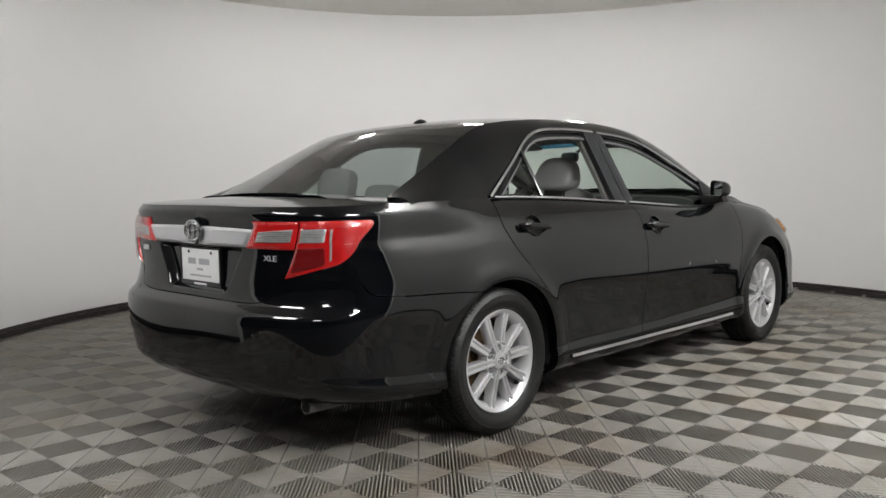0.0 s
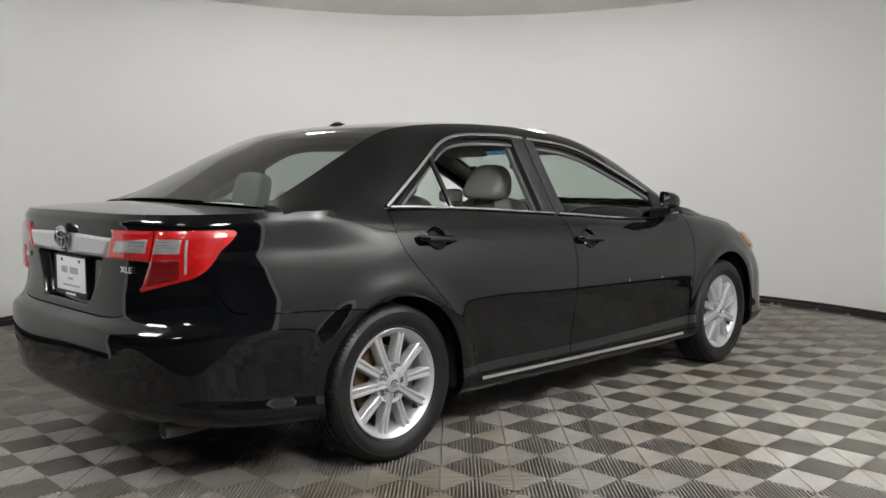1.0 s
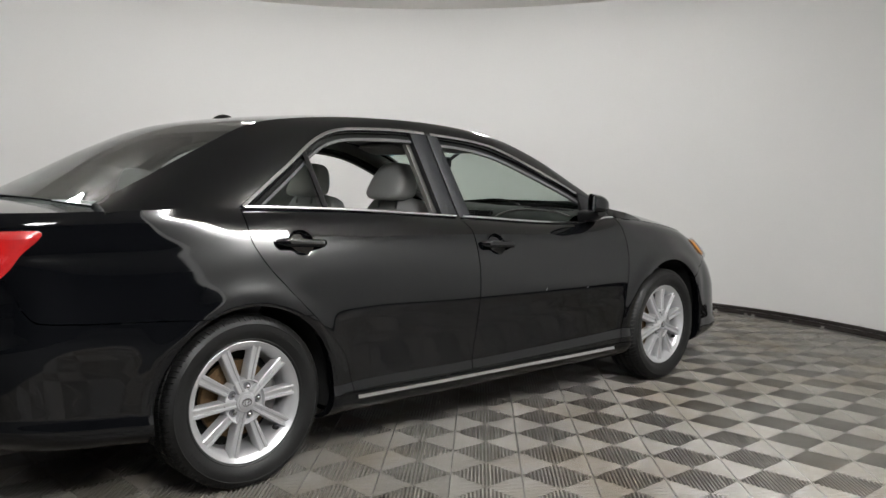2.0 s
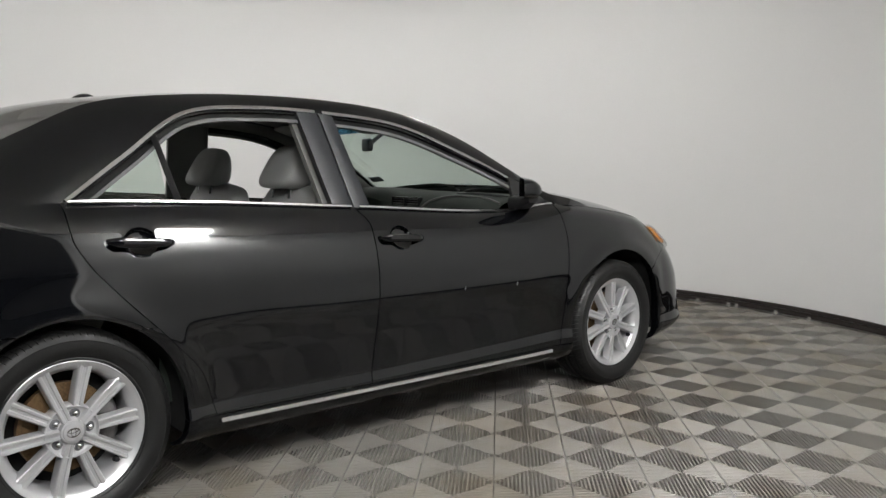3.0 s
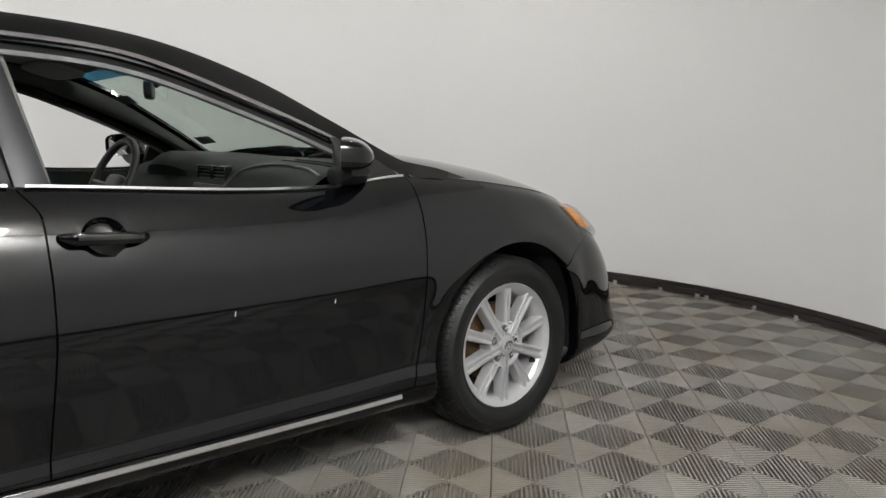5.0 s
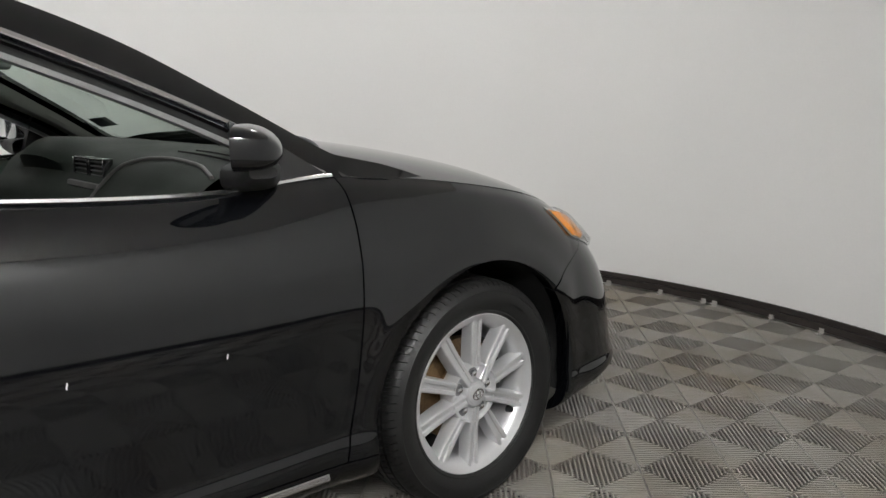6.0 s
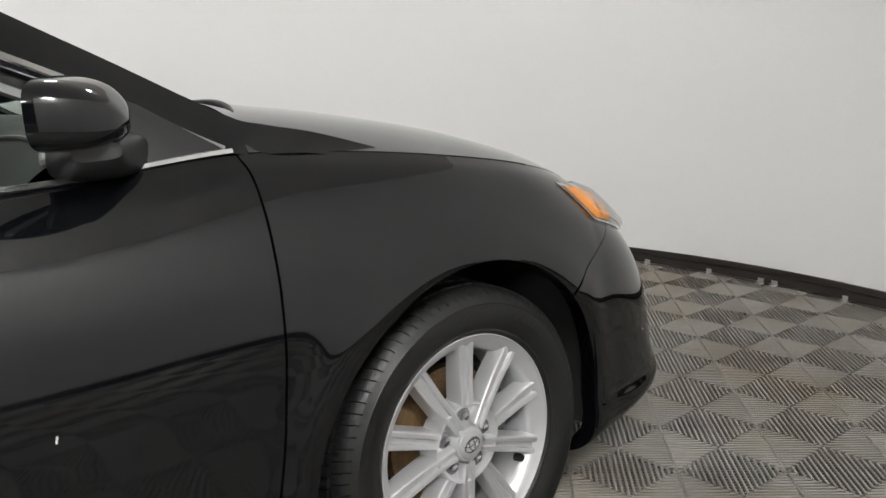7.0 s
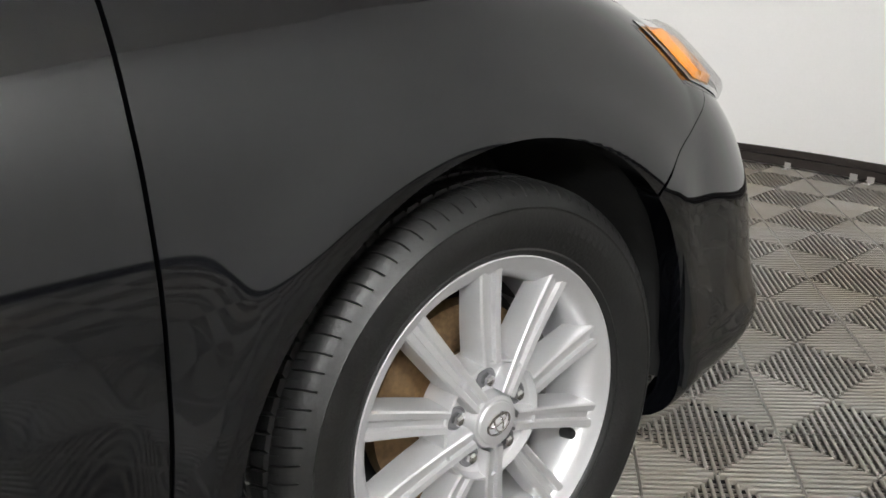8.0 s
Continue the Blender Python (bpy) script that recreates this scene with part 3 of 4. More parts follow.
# ---------------------------------------------------------------- wheels
def build_wheel():
    """One wheel at the origin: the rim carries tyre, spokes, bolts and brake. Axis along x, the face towards +x."""
    bm = bmesh.new()
    lathe(bm, ((0.192, -0.10), (0.192, 0.040), (0.198, 0.062), (0.207, 0.074), (0.214, 0.081), (0.223, 0.0845), (0.230, 0.090), (0.2340, 0.088), (0.233, 0.080), (0.224, 0.07), (0.222, -0.10)), 90)
    rim = part("wheel", bm, M_ALLOY, car, "silver ten-spoke alloy wheel")
    for k in range(10):
        bm = bmesh.new()
        m = Matrix.Rotation(radians(36 * k + 90), 4, "X")
        rows = []
        for r in np.linspace(0.083 if k % 2 else 0.040, 0.223, 15):
            t = (r - 0.040) / 0.183
            w = 0.0150 + 0.0062 * t
            face = 0.087 - 0.005 * t - 0.004 * math.sin(math.pi * t)
            back = face - 0.050 + 0.014 * t
            row = []
            for y, x in ((-w * 1.12, back), (-w * 1.08, face - 0.010), (-w * 0.94, face - 0.002), (-w * 0.8, face), (-w * 0.36, face - 0.001), (-w * 0.22, face - 0.0065), (w * 0.22, face - 0.0065), (w * 0.36, face - 0.001), (w * 0.8, face), (w * 0.94, face - 0.002), (w * 1.08, face - 0.010), (w * 1.12, back)):
                row.append(m @ Vector((x, y, r)))
            rows.append(row)
        grid(bm, rows)
        bmesh.ops.recalc_face_normals(bm, faces=bm.faces)
        part("spoke", bm, M_ALLOY, rim, sharp=28)
    bm = bmesh.new()
    lathe(bm, ((0.0, 0.083), (0.0335, 0.0855), (0.037, 0.0845), (0.0395, 0.080), (0.042, 0.069), (0.048, 0.066), (0.070, 0.066), (0.078, 0.070), (0.083, 0.081), (0.086, 0.080), (0.089, 0.070), (0.090, 0.03)), 50)
    part("hub", bm, M_ALLOY, rim)
    bm = bmesh.new()
    lathe(bm, ((0.0, 0.0905), (0.022, 0.090), (0.030, 0.0885), (0.0335, 0.083)), 36)
    part("hub_cap", bm, M_ALLOY, rim)
    bm = bmesh.new()
    tube(bm, [Vector((0.0915, 0.020 * math.cos(a), 0.0145 * math.sin(a))) for a in np.linspace(0, 2 * math.pi, 28, endpoint=False)], 0.0018, 6, True, up=(1, 0, 0))
    tube(bm, [Vector((0.0915, 0.0075 * math.cos(a), 0.013 * math.sin(a))) for a in np.linspace(0, 2 * math.pi, 22, endpoint=False)], 0.0015, 6, True, up=(1, 0, 0))
    tube(bm, [Vector((0.0915, 0.016 * math.cos(a), 0.005 + 0.006 * math.sin(a))) for a in np.linspace(0, 2 * math.pi, 22, endpoint=False)], 0.0015, 6, True, up=(1, 0, 0))
    part("emblem", bm, M_CHROME, rim)
    for k in range(5):
        a = radians(72 * k)
        c = pose(0, 0.0572 * math.cos(a), 0.0572 * math.sin(a))
        bm = bmesh.new()
        lathe(bm, ((0.0, 0.0800), (0.0055, 0.0795), (0.0085, 0.0775), (0.0098, 0.066)), 6, c)
        part("wheel_nut", bm, M_CHROME, rim)
        # Low grey ring; its colour carries the shade of the nut pocket.
        bm = bmesh.new()
        lathe(bm, ((0.0, 0.0664), (0.0135, 0.0664), (0.0150, 0.0676), (0.0165, 0.0674), (0.0175, 0.0655)), 24, c)
        part("nut_ring", bm, M_SEATRING, rim, "grey ring round the wheel nut, pocket shade in its colour")
    bm = bmesh.new()
    a = radians(-46)
    lathe(bm, ((0.0, 0.074), (0.007, 0.073), (0.009, 0.066), (0.011, 0.055)), 14, pose(0, 0.190 * math.cos(a), 0.190 * math.sin(a)))
    part("valve", bm, M_TRIM, rim)
    bm = bmesh.new()
    lathe(bm, ((0.07, 0.028), (0.078, 0.027), (0.080, 0.010), (0.148, 0.010), (0.149, -0.014), (0.08, -0.014)), 70)
    part("brake_disc", bm, M_RUST, rim)
    bm = bmesh.new()
    rows = []
    for a in np.linspace(radians(-40), radians(32), 14):
        rows.append([Vector((x, r * math.cos(a), r * math.sin(a))) for r, x in ((0.095, -0.03), (0.098, 0.026), (0.115, 0.033), (0.150, 0.032), (0.168, 0.020), (0.170, -0.03))])
    grid(bm, rows)
    part("brake_caliper", bm, M_CAST, rim)
    bm = bmesh.new()
    lathe(bm, ((0.0, -0.04), (0.19, -0.04)), 40)
    part("back_plate", bm, M_NEARBLACK, rim)
    # the tyre: ribs, sipes across the shoulder, rings on the sidewall
    prof = ((0.223, 0.072), (0.229, 0.086), (0.236, 0.0935), (0.240, 0.0955), (0.243, 0.0945), (0.262, 0.1045), (0.280, 0.1078), (0.296, 0.1068), (0.299, 0.1078), (0.302, 0.1052), (0.312, 0.1000),
            (0.319, 0.0945), (0.3245, 0.0875), (0.3278, 0.079), (0.3292, 0.068), (0.3296, 0.0615), (0.3230, 0.060), (0.3230, 0.053), (0.3303, 0.0515), (0.3312, 0.022), (0.3245, 0.0205), (0.3245, 0.0125), (0.3315, 0.011))
    prof = prof + tuple((r, -x) for r, x in prof[::-1])
    lugs, cuts = 92, (0.0, 0.030, 0.075, 0.28, 0.46, 0.50, 0.54, 0.76, 0.955)
    bm = bmesh.new()
    rows = []
    for k in range(lugs):
        for c, cut in enumerate(cuts):
            a = 2 * math.pi * (k + cut) / lugs
            row = []
            for r, x in prof:
                ax = abs(x)
                slant = a + (0.05 - ax) * 0.9 * (1 if x > 0 else -1)
                if r > 0.3165 and ax > 0.06 and c in (0, 1):
                    r -= 0.0060
                elif r > 0.329 and ax > 0.06 and c == 5:
                    r -= 0.0030
                elif r > 0.3295 and ax < 0.055 and c in (4, 5):
                    r -= 0.0050
                row.append(bm.verts.new((x, r * math.cos(slant), r * math.sin(slant))))
            rows.append(row)
    for k in range(len(rows)):
        p, q = rows[k], rows[(k + 1) % len(rows)]
        for i in range(len(prof) - 1):
            bm.faces.new((p[i], p[i + 1], q[i + 1], q[i]))
    bmesh.ops.recalc_face_normals(bm, faces=bm.faces)
    part("tyre", bm, M_TYRE, rim, "worn black tyre", sharp=22)
    for start, marks in ((28, (9, 5, 7, 6, 8, 5, 7)), (208, (6, 8, 5, 7, 6, 9))):
        a = radians(start)
        bm = bmesh.new()
        for w in marks:
            d = radians(w * 0.32)
            rr = [[Vector((0.1085 + 0.0008, r * math.cos(b), r * math.sin(b))) for b in np.linspace(a, a + d, 3)] for r in (0.272, 0.286)]
            grid(bm, rr)
            a += d + radians(0.9)
        part("tyre_lettering", bm, M_TYRE, rim)
    return rim


first = build_wheel()
TURNED = {(0, 1): 4, (1, 1): 16, (0, -1): 20, (1, -1): 30}
for (k, side), turn in TURNED.items():
    m = pose(side * WHEEL_X, WHEEL_Y[k], WHEEL_Z, 0, 0, (0 if side > 0 else 180) + (1.4 if k else 0)) @ Matrix.Rotation(radians(turn), 4, "X")
    if (k, side) == (0, 1):
        first.matrix_basis = m
    else:
        copy_thing(first, m)


# ---------------------------------------------------------------- trim of the car's sides
def cabin_x(y, z):
    """How far out the side windows' plane lies."""
    return 0.792 - 0.47 * (z - z_belt(y)) - 0.012 * max(y - 2.0, 0) / 0.34


def strip(bm, path, out, wide, thick):
    """A flat moulding along a path: its face looks along out, wide across and thick deep."""
    rows = []
    for i, p in enumerate(path):
        a, b = path[max(i - 1, 0)], path[min(i + 1, len(path) - 1)]
        d = (b - a).normalized()
        o = Vector(out).normalized()
        n = d.cross(o).normalized()
        o = n.cross(d).normalized()
        ring = [n * (-wide / 2) - o * thick, n * (-wide / 2) + o * thick * 0.5, n * (-wide / 3) + o * thick, n * (wide / 3) + o * thick, n * (wide / 2) + o * thick * 0.5, n * (wide / 2) - o * thick]
        rows.append([p + q for q in ring] + [p + ring[0]])
    grid(bm, rows)
    for end in (rows[0], rows[-1]):
        bm.faces.new([bm.verts.new(q) for q in end[:6]])
    bmesh.ops.remove_doubles(bm, verts=bm.verts, dist=1e-6)
    bmesh.ops.recalc_face_normals(bm, faces=bm.faces)
    return bm


DLO = inner[2 * PER:10 * PER + 1]
low_y = np.linspace(0.035, 2.345, 60)
belt = [Vector((cabin_x(y, z_belt(y)) + 0.006, y, z_belt(y) + 0.004)) for y in low_y]
cut = [k for k, y in enumerate(low_y) if y > 1.148][0]
both("belt_moulding", strip(bmesh.new(), belt[:cut], (1, 0, 0.3), 0.010, 0.004), M_CHROME, car, "chrome belt moulding", pair=rear_doors)
both("belt_moulding", strip(bmesh.new(), belt[cut:], (1, 0, 0.3), 0.010, 0.004), M_CHROME, car, "chrome belt moulding", pair=front_doors)
top = [p + Vector((0.006, 0, 0.004)) for p in DLO]
cut = [k for k, p in enumerate(top) if p.y > 1.10][0]
both("window_moulding", strip(bmesh.new(), top[:cut], (1, 0, 0.55), 0.014, 0.004), M_CHROME, car, "chrome window moulding", pair=rear_doors)
both("window_moulding", strip(bmesh.new(), top[cut:], (1, 0, 0.55), 0.014, 0.004), M_CHROME, car, "chrome window moulding", pair=front_doors)
sill = [skin(s_of(y, 0.10), 0.10, 0.004) for y in np.linspace(0.49, 2.24, 40)]
both("sill_moulding", strip(bmesh.new(), sill, (1, 0, 0.2), 0.017, 0.004), M_CHROME, car, "bright chrome sill moulding", pair=rockers)


def inset(path, d, deep):
    """The path moved d metres into the window and deep metres inward."""
    out = []
    for i, p in enumerate(path):
        a, b = path[max(i - 1, 0)], path[min(i + 1, len(path) - 1)]
        t = Vector((0, b.y - a.y, b.z - a.z)).normalized()
        q = Vector((0, p.y + t.z * d, p.z - t.y * d))
        q.z = max(q.z, z_belt(q.y) - 0.004)
        q.x = cabin_x(q.y, q.z) - deep
        out.append(q)
    return out


def band(a, b, c):
    bm = bmesh.new()
    grid(bm, [list(r) for r in zip(a, b, c)])
    return bm


e0, e1, e2, e3, e4, e5 = [p + Vector((-0.001, 0, 0)) for p in DLO], inset(DLO, 0.014, 0.002), inset(DLO, 0.019, 0.022), inset(DLO, 0.034, 0.022), inset(DLO, 0.036, 0.012), inset(DLO, 0.048, 0.016)
half = [k for k, p in enumerate(DLO) if p.y > 1.10][0]
for a, b, pair in ((0, half + 1, rear_doors), (half, len(DLO), front_doors)):
    both("window_frame", band(e0[a:b], e1[a:b], e2[a:b]), M_PAINT, car, pair=pair)
    both("frame_channel", band(e2[a:b], e3[a:b], e4[a:b]), M_NEARBLACK, car, pair=pair)
    both("glass_run", band(e4[a:b], e5[a:b], inset(DLO, 0.052, 0.03)[a:b]), M_RUBBER, car, "grey rubber glass run", pair=pair)


def side_panel(points, thick, step=10, swell=0.004):
    """A four-cornered panel in the windows' plane, from (y, z) corners: low rear, low front, high front, high rear."""
    bm = bmesh.new()
    rows = []
    (a, b, c, d) = [Vector((0, *p)) for p in points]
    for v in np.linspace(0, 1, step):
        row = []
        for u in np.linspace(0, 1, 7):
            q = a.lerp(b, u).lerp(d.lerp(c, u), v)
            row.append(Vector((cabin_x(q.y, q.z) + swell * 4 * u * (1 - u), q.y, q.z)))
        rows.append(row)
    grid(bm, rows)
    return flange(bm, thick)


both("pillar_cover", side_panel(((1.048, 1.006), (1.142, 1.003), (1.094, 1.385), (0.995, 1.392)), 0.03), M_PILLAR, car, "dark satin pillar cover", pair=rear_doors)
both("pillar_cover", side_panel(((1.150, 1.003), (1.232, 0.996), (1.168, 1.372), (1.102, 1.384)), 0.03), M_PILLAR, car, "dark satin pillar cover", pair=front_doors)
for ob in both("pillar_trim", side_panel(((1.030, 0.985), (1.250, 0.975), (1.190, 1.372), (0.975, 1.384)), 0.02, 10, -0.004), M_INPOST, car, "grey inner pillar trim", pair=rear_doors):
    ob.location.x = -0.036 if ob.parent == rear_doors[0] else 0.036
both("window_divider", side_panel(((0.396, 1.045), (0.422, 1.045), (0.380, 1.300), (0.358, 1.287)), 0.02), M_GLOSS, car, pair=rear_doors)
both("corner_cover", side_panel(((2.09, 0.957), (2.345, 0.972), (2.215, 1.058), (2.115, 1.108)), 0.02, 8, 0.006), M_TRIM, car, "black mirror corner cover", pair=front_doors)
pane = bmesh.new()
quarter = [p for p in e5[:half] if 0.05 < p.y < 0.385]
rows = [[Vector((cabin_x(p.y, z) - 0.012, p.y, z)) for z in np.linspace(z_belt(p.y), p.z, 6)] for p in quarter]
grid(pane, rows)
for ob in both("quarter_glass", pane, M_WIND, car, "green tinted fixed quarter glass", pair=rear_doors):
    ob.visible_shadow = False


def handle(y0, y1, z0, z1, pair):
    """A pull handle over its finger bowl."""
    ym, zm = (y0 + y1) / 2, (z0 + z1) / 2
    f = (zm - z_sill(ym)) / (z_belt(ym) - z_sill(ym))
    x = skin(s_of(ym, f), f).x
    bm = bmesh.new()
    rows = []
    n = 22
    for k in range(n):
        t = k / (n - 1)
        y, z = y0 + (y1 - y0) * t, z0 + (z1 - z0) * t
        off = 0.012 + 0.026 * min(1, math.sin(math.pi * min(max(t, 0.0), 1)) * 2.2)
        r = 0.0155 * (0.55 + 0.45 * min(1, math.sin(math.pi * t) * 3)) * (1.15 - 0.25 * t)
        off *= 1 if 0.02 < t < 0.98 else 0.6
        rows.append([Vector((x - 0.003 + off + 0.008 * math.cos(a), y, z + r * math.sin(a))) for a in np.linspace(0, 2 * math.pi, 13)])
    grid(bm, rows)
    for end in (rows[0], rows[-1]):
        bm.faces.new([bm.verts.new(q) for q in end[:-1]])
    bmesh.ops.remove_doubles(bm, verts=bm.verts, dist=1e-6)
    bmesh.ops.recalc_face_normals(bm, faces=bm.faces)
    both("door_handle", bm, M_PAINT, car, pair=pair)
    bowl = bmesh.new()
    rows = []
    for q in np.linspace(0.0, 1, 9):
        ring = []
        for a in np.linspace(0, 2 * math.pi, 33):
            dy, dz = 0.058 * q * math.cos(a), 0.050 * q * math.sin(a)
            ff = (zm + dz - z_sill(ym + dy)) / (z_belt(ym + dy) - z_sill(ym + dy))
            p = skin(s_of(ym + dy, ff), ff)
            p.x -= 0.024 * (1 - q ** 4)
            ring.append(p)
        rows.append(ring)
    grid(bowl, rows)
    both("finger_bowl", bowl, M_PAINT, car, pair=pair)


handle(0.128, 0.352, 0.932, 0.918, rear_doors)
handle(1.215, 1.437, 0.880, 0.866, front_doors)

for y, z, r in ((1.655, 0.632, 0.012), (1.985, 0.620, 0.010)):
    f = (z - z_sill(y)) / (z_belt(y) - z_sill(y))
    bm = bmesh.new()
    grid(bm, [[skin(s_of(y + a * 0.0016 + 0.001 * math.sin(k), f + k * r / 4), f + k * r / 4, 0.0006) for a in (-1, 0, 1)] for k in range(-3, 4)])
    part("paint_chip", bm, M_PLATE, front_doors[0], "tiny pale paint scratch")


def door_mirror():
    """A wing mirror: painted wedge of a shell, black foot, glass turned to the rear."""
    c = Vector((0.890, 2.086, 1.056))
    bm = bmesh.new()
    rows = []
    for u in np.linspace(0, 1, 21):
        grow = max(1 - u ** 2.6, 0.0) ** 0.55
        ring = []
        for t in np.linspace(0, 2 * math.pi, 45):
            cx, cz = math.copysign(abs(math.cos(t)) ** 0.55, math.cos(t)), math.copysign(abs(math.sin(t)) ** 0.5, math.sin(t))
            ring.append(c + Vector((0.080 * grow * cx + 0.004 * u, -0.044 + 0.098 * u - 0.022 * cx * grow, 0.050 * grow * cz * (1 - 0.10 * cx) - 0.012 * u * u)))
        rows.append(ring)
    grid(bm, rows)
    edge = rows[0]
    grid(bm, [edge, [c + (p - c) * 0.94 + Vector((0, -0.004, 0)) for p in edge], [c + (p - c) * 0.91 + Vector((0, 0.014, 0)) for p in edge]])
    turn = Matrix.Translation(c) @ Matrix.Rotation(radians(-22), 4, "Z") @ Matrix.Translation(-c)
    bmesh.ops.transform(bm, matrix=turn, verts=bm.verts)
    bmesh.ops.recalc_face_normals(bm, faces=bm.faces)
    both("wing_mirror", bm, M_PAINT, car, "glossy black wing mirror", pair=front_doors)
    bm = bmesh.new()
    mid = sum(edge[:-1], Vector()) / (len(edge) - 1)
    grid(bm, [[mid + (p - mid) * k + Vector((0, 0.012, 0)) for p in edge] for k in (0.0, 0.5, 0.91)])
    bmesh.ops.transform(bm, matrix=turn, verts=bm.verts)
    both("mirror_glass", bm, M_MIRROR, car, pair=front_doors)
    bm = bmesh.new()
    rows = []
    for x, y, z, wy, wz in ((0.765, 2.140, 0.985, 0.080, 0.034), (0.800, 2.126, 0.986, 0.066, 0.032), (0.835, 2.110, 0.989, 0.052, 0.028), (0.870, 2.098, 0.995, 0.044, 0.022), (0.905, 2.090, 1.003, 0.034, 0.012)):
        rows.append([Vector((x, y + wy * math.copysign(abs(math.cos(t)) ** 0.6, math.cos(t)), z + wz * math.copysign(abs(math.sin(t)) ** 0.6, math.sin(t)))) for t in np.linspace(0, 2 * math.pi, 25)])
    grid(bm, rows)
    bm.faces.new([bm.verts.new(q) for q in rows[-1][:-1]])
    both("mirror_foot", bm, M_TRIM, car, pair=front_doors)


door_mirror()

# ---------------------------------------------------------------- the tail
def patch(s_f, out, nu=14, nv=10):
    """A piece of skin over four (s, f) corners, lifted out metres, with its rim folded back to the body."""
    (a, b, c, d) = [Vector((*p, 0)) for p in s_f]
    bm = bmesh.new()
    rows = []
    for v in np.linspace(0, 1, nv):
        row = []
        for u in np.linspace(0, 1, nu):
            q = a.lerp(b, u).lerp(d.lerp(c, u), v)
            soft = min(1.0, 7 * min(u, 1 - u, v, 1 - v) + 0.35)
            row.append(skin(q.x, q.y, out * soft))
        rows.append(row)
    grid(bm, rows)
    return bm


def skirted(bm, depth):
    bmesh.ops.remove_doubles(bm, verts=bm.verts, dist=1e-6)
    bm.normal_update()
    edges = [e for e in bm.edges if e.is_boundary]
    ext = bmesh.ops.extrude_edge_only(bm, edges=edges)["geom"]
    for v in [g for g in ext if isinstance(g, bmesh.types.BMVert)]:
        v.co.x *= 1 - depth / 0.7
        v.co.y += depth * 0.8
    return bm


def lens(left, right, f0, f1, out, ns=18, nf=14):
    """A piece of skin between two edges that are given by (f, s), lifted off the body with a soft rim."""
    a, b = line(left), line(right)
    bm = bmesh.new()
    rows = []
    for v in np.linspace(0, 1, nf):
        f = f0 + (f1 - f0) * v
        rows.append([skin(a(f) + (b(f) - a(f)) * u, f, out * min(1.0, 0.4 + 8 * min(u, 1 - u, v, 1 - v))) for u in np.linspace(0, 1, ns)])
    grid(bm, rows)
    return bm


OUTER_IN = ((0.650, 0.338), (0.80, 0.396), (0.930, 0.441))
OUTER_OUT = ((0.650, 0.350), (0.690, 0.50), (0.718, 0.622), (0.765, 0.715), (0.835, 0.790), (0.900, 0.858), (0.918, 0.866), (0.930, 0.852))
lamps = both("tail_lamp", skirted(lens(OUTER_IN, OUTER_OUT, 0.650, 0.930, 0.008, 40, 30), 0.012), M_REDB, car, "red tail lamp with a clear reversing section")
both("stop_lens", skirted(patch(((0.352, 0.664), (0.566, 0.716), (0.578, 0.812), (0.402, 0.808)), 0.0105, 16, 10), 0.004), M_REDD, car, "dark red stop lens", pair=lamps)
both("clear_lens", skirted(patch(((0.412, 0.820), (0.578, 0.822), (0.604, 0.898), (0.438, 0.898)), 0.0105), 0.004), M_CLAMP, car, "clear ribbed lens", pair=lamps)
both("light_guide", skirted(patch(((0.578, 0.728), (0.598, 0.734), (0.634, 0.898), (0.610, 0.898)), 0.0115, 5, 12), 0.004), M_CLAMP, car, "narrow clear light guide", pair=lamps)
for k in range(6):
    f = 0.826 + 0.0125 * k
    a = 0.416 + 0.0042 * k
    both("lens_rib", skirted(patch(((a, f), (a + 0.158, f + 0.001), (a + 0.158, f + 0.0055), (a, f + 0.0045)), 0.0125, 10, 4), 0.004), M_CHROME if k % 2 else M_CAST, car, pair=lamps)
for k in range(8):
    f = 0.742 + 0.019 * k
    a = 0.582 + 0.0033 * k
    both("lens_rib", skirted(patch(((a, f), (a + 0.018, f + 0.001), (a + 0.019, f + 0.008), (a, f + 0.007)), 0.0130, 4, 4), 0.004), M_CHROME, car, pair=lamps)
trunk_lamps = both("trunk_lamp", skirted(lens(((0.788, 0.130), (0.86, 0.150), (0.903, 0.176)), ((0.796, 0.386), (0.931, 0.433)), 0.790, 0.928, 0.008, 24, 14), 0.012), M_REDB, car, "red and clear lamp on the trunk lid")
both("clear_lens", skirted(patch(((0.160, 0.816), (0.380, 0.822), (0.408, 0.897), (0.184, 0.878)), 0.0105), 0.004), M_CLAMP, car, "clear ribbed lens", pair=trunk_lamps)
for k in range(6):
    f = 0.824 + 0.0095 * k
    a = 0.170 + 0.0030 * k
    both("lens_rib", skirted(patch(((a, f), (a + 0.207, f + 0.0035), (a + 0.207, f + 0.0080), (a, f + 0.0040)), 0.0125, 10, 4), 0.004), M_CHROME if k % 2 else M_CAST, car, pair=trunk_lamps)
for name, piece, pair in (("lens_cover", lens(OUTER_IN, OUTER_OUT, 0.652, 0.928, 0.0165, 36, 26), lamps),
                          ("lens_cover", lens(((0.788, 0.132), (0.86, 0.152), (0.903, 0.178)), ((0.796, 0.384), (0.931, 0.431)), 0.792, 0.926, 0.0165, 24, 14), trunk_lamps)):
    for ob in both(name, piece, M_CLEAR, car, "clear outer lens", pair=pair):
        ob.visible_shadow = False
bar = whole(patch(((0.0005, 0.793), (0.130, 0.795), (0.170, 0.884), (0.0005, 0.893)), 0.012, 40, 8))
part("garnish", skirted(bar, 0.01), M_SATIN, trunk, "brushed silver trunk garnish")


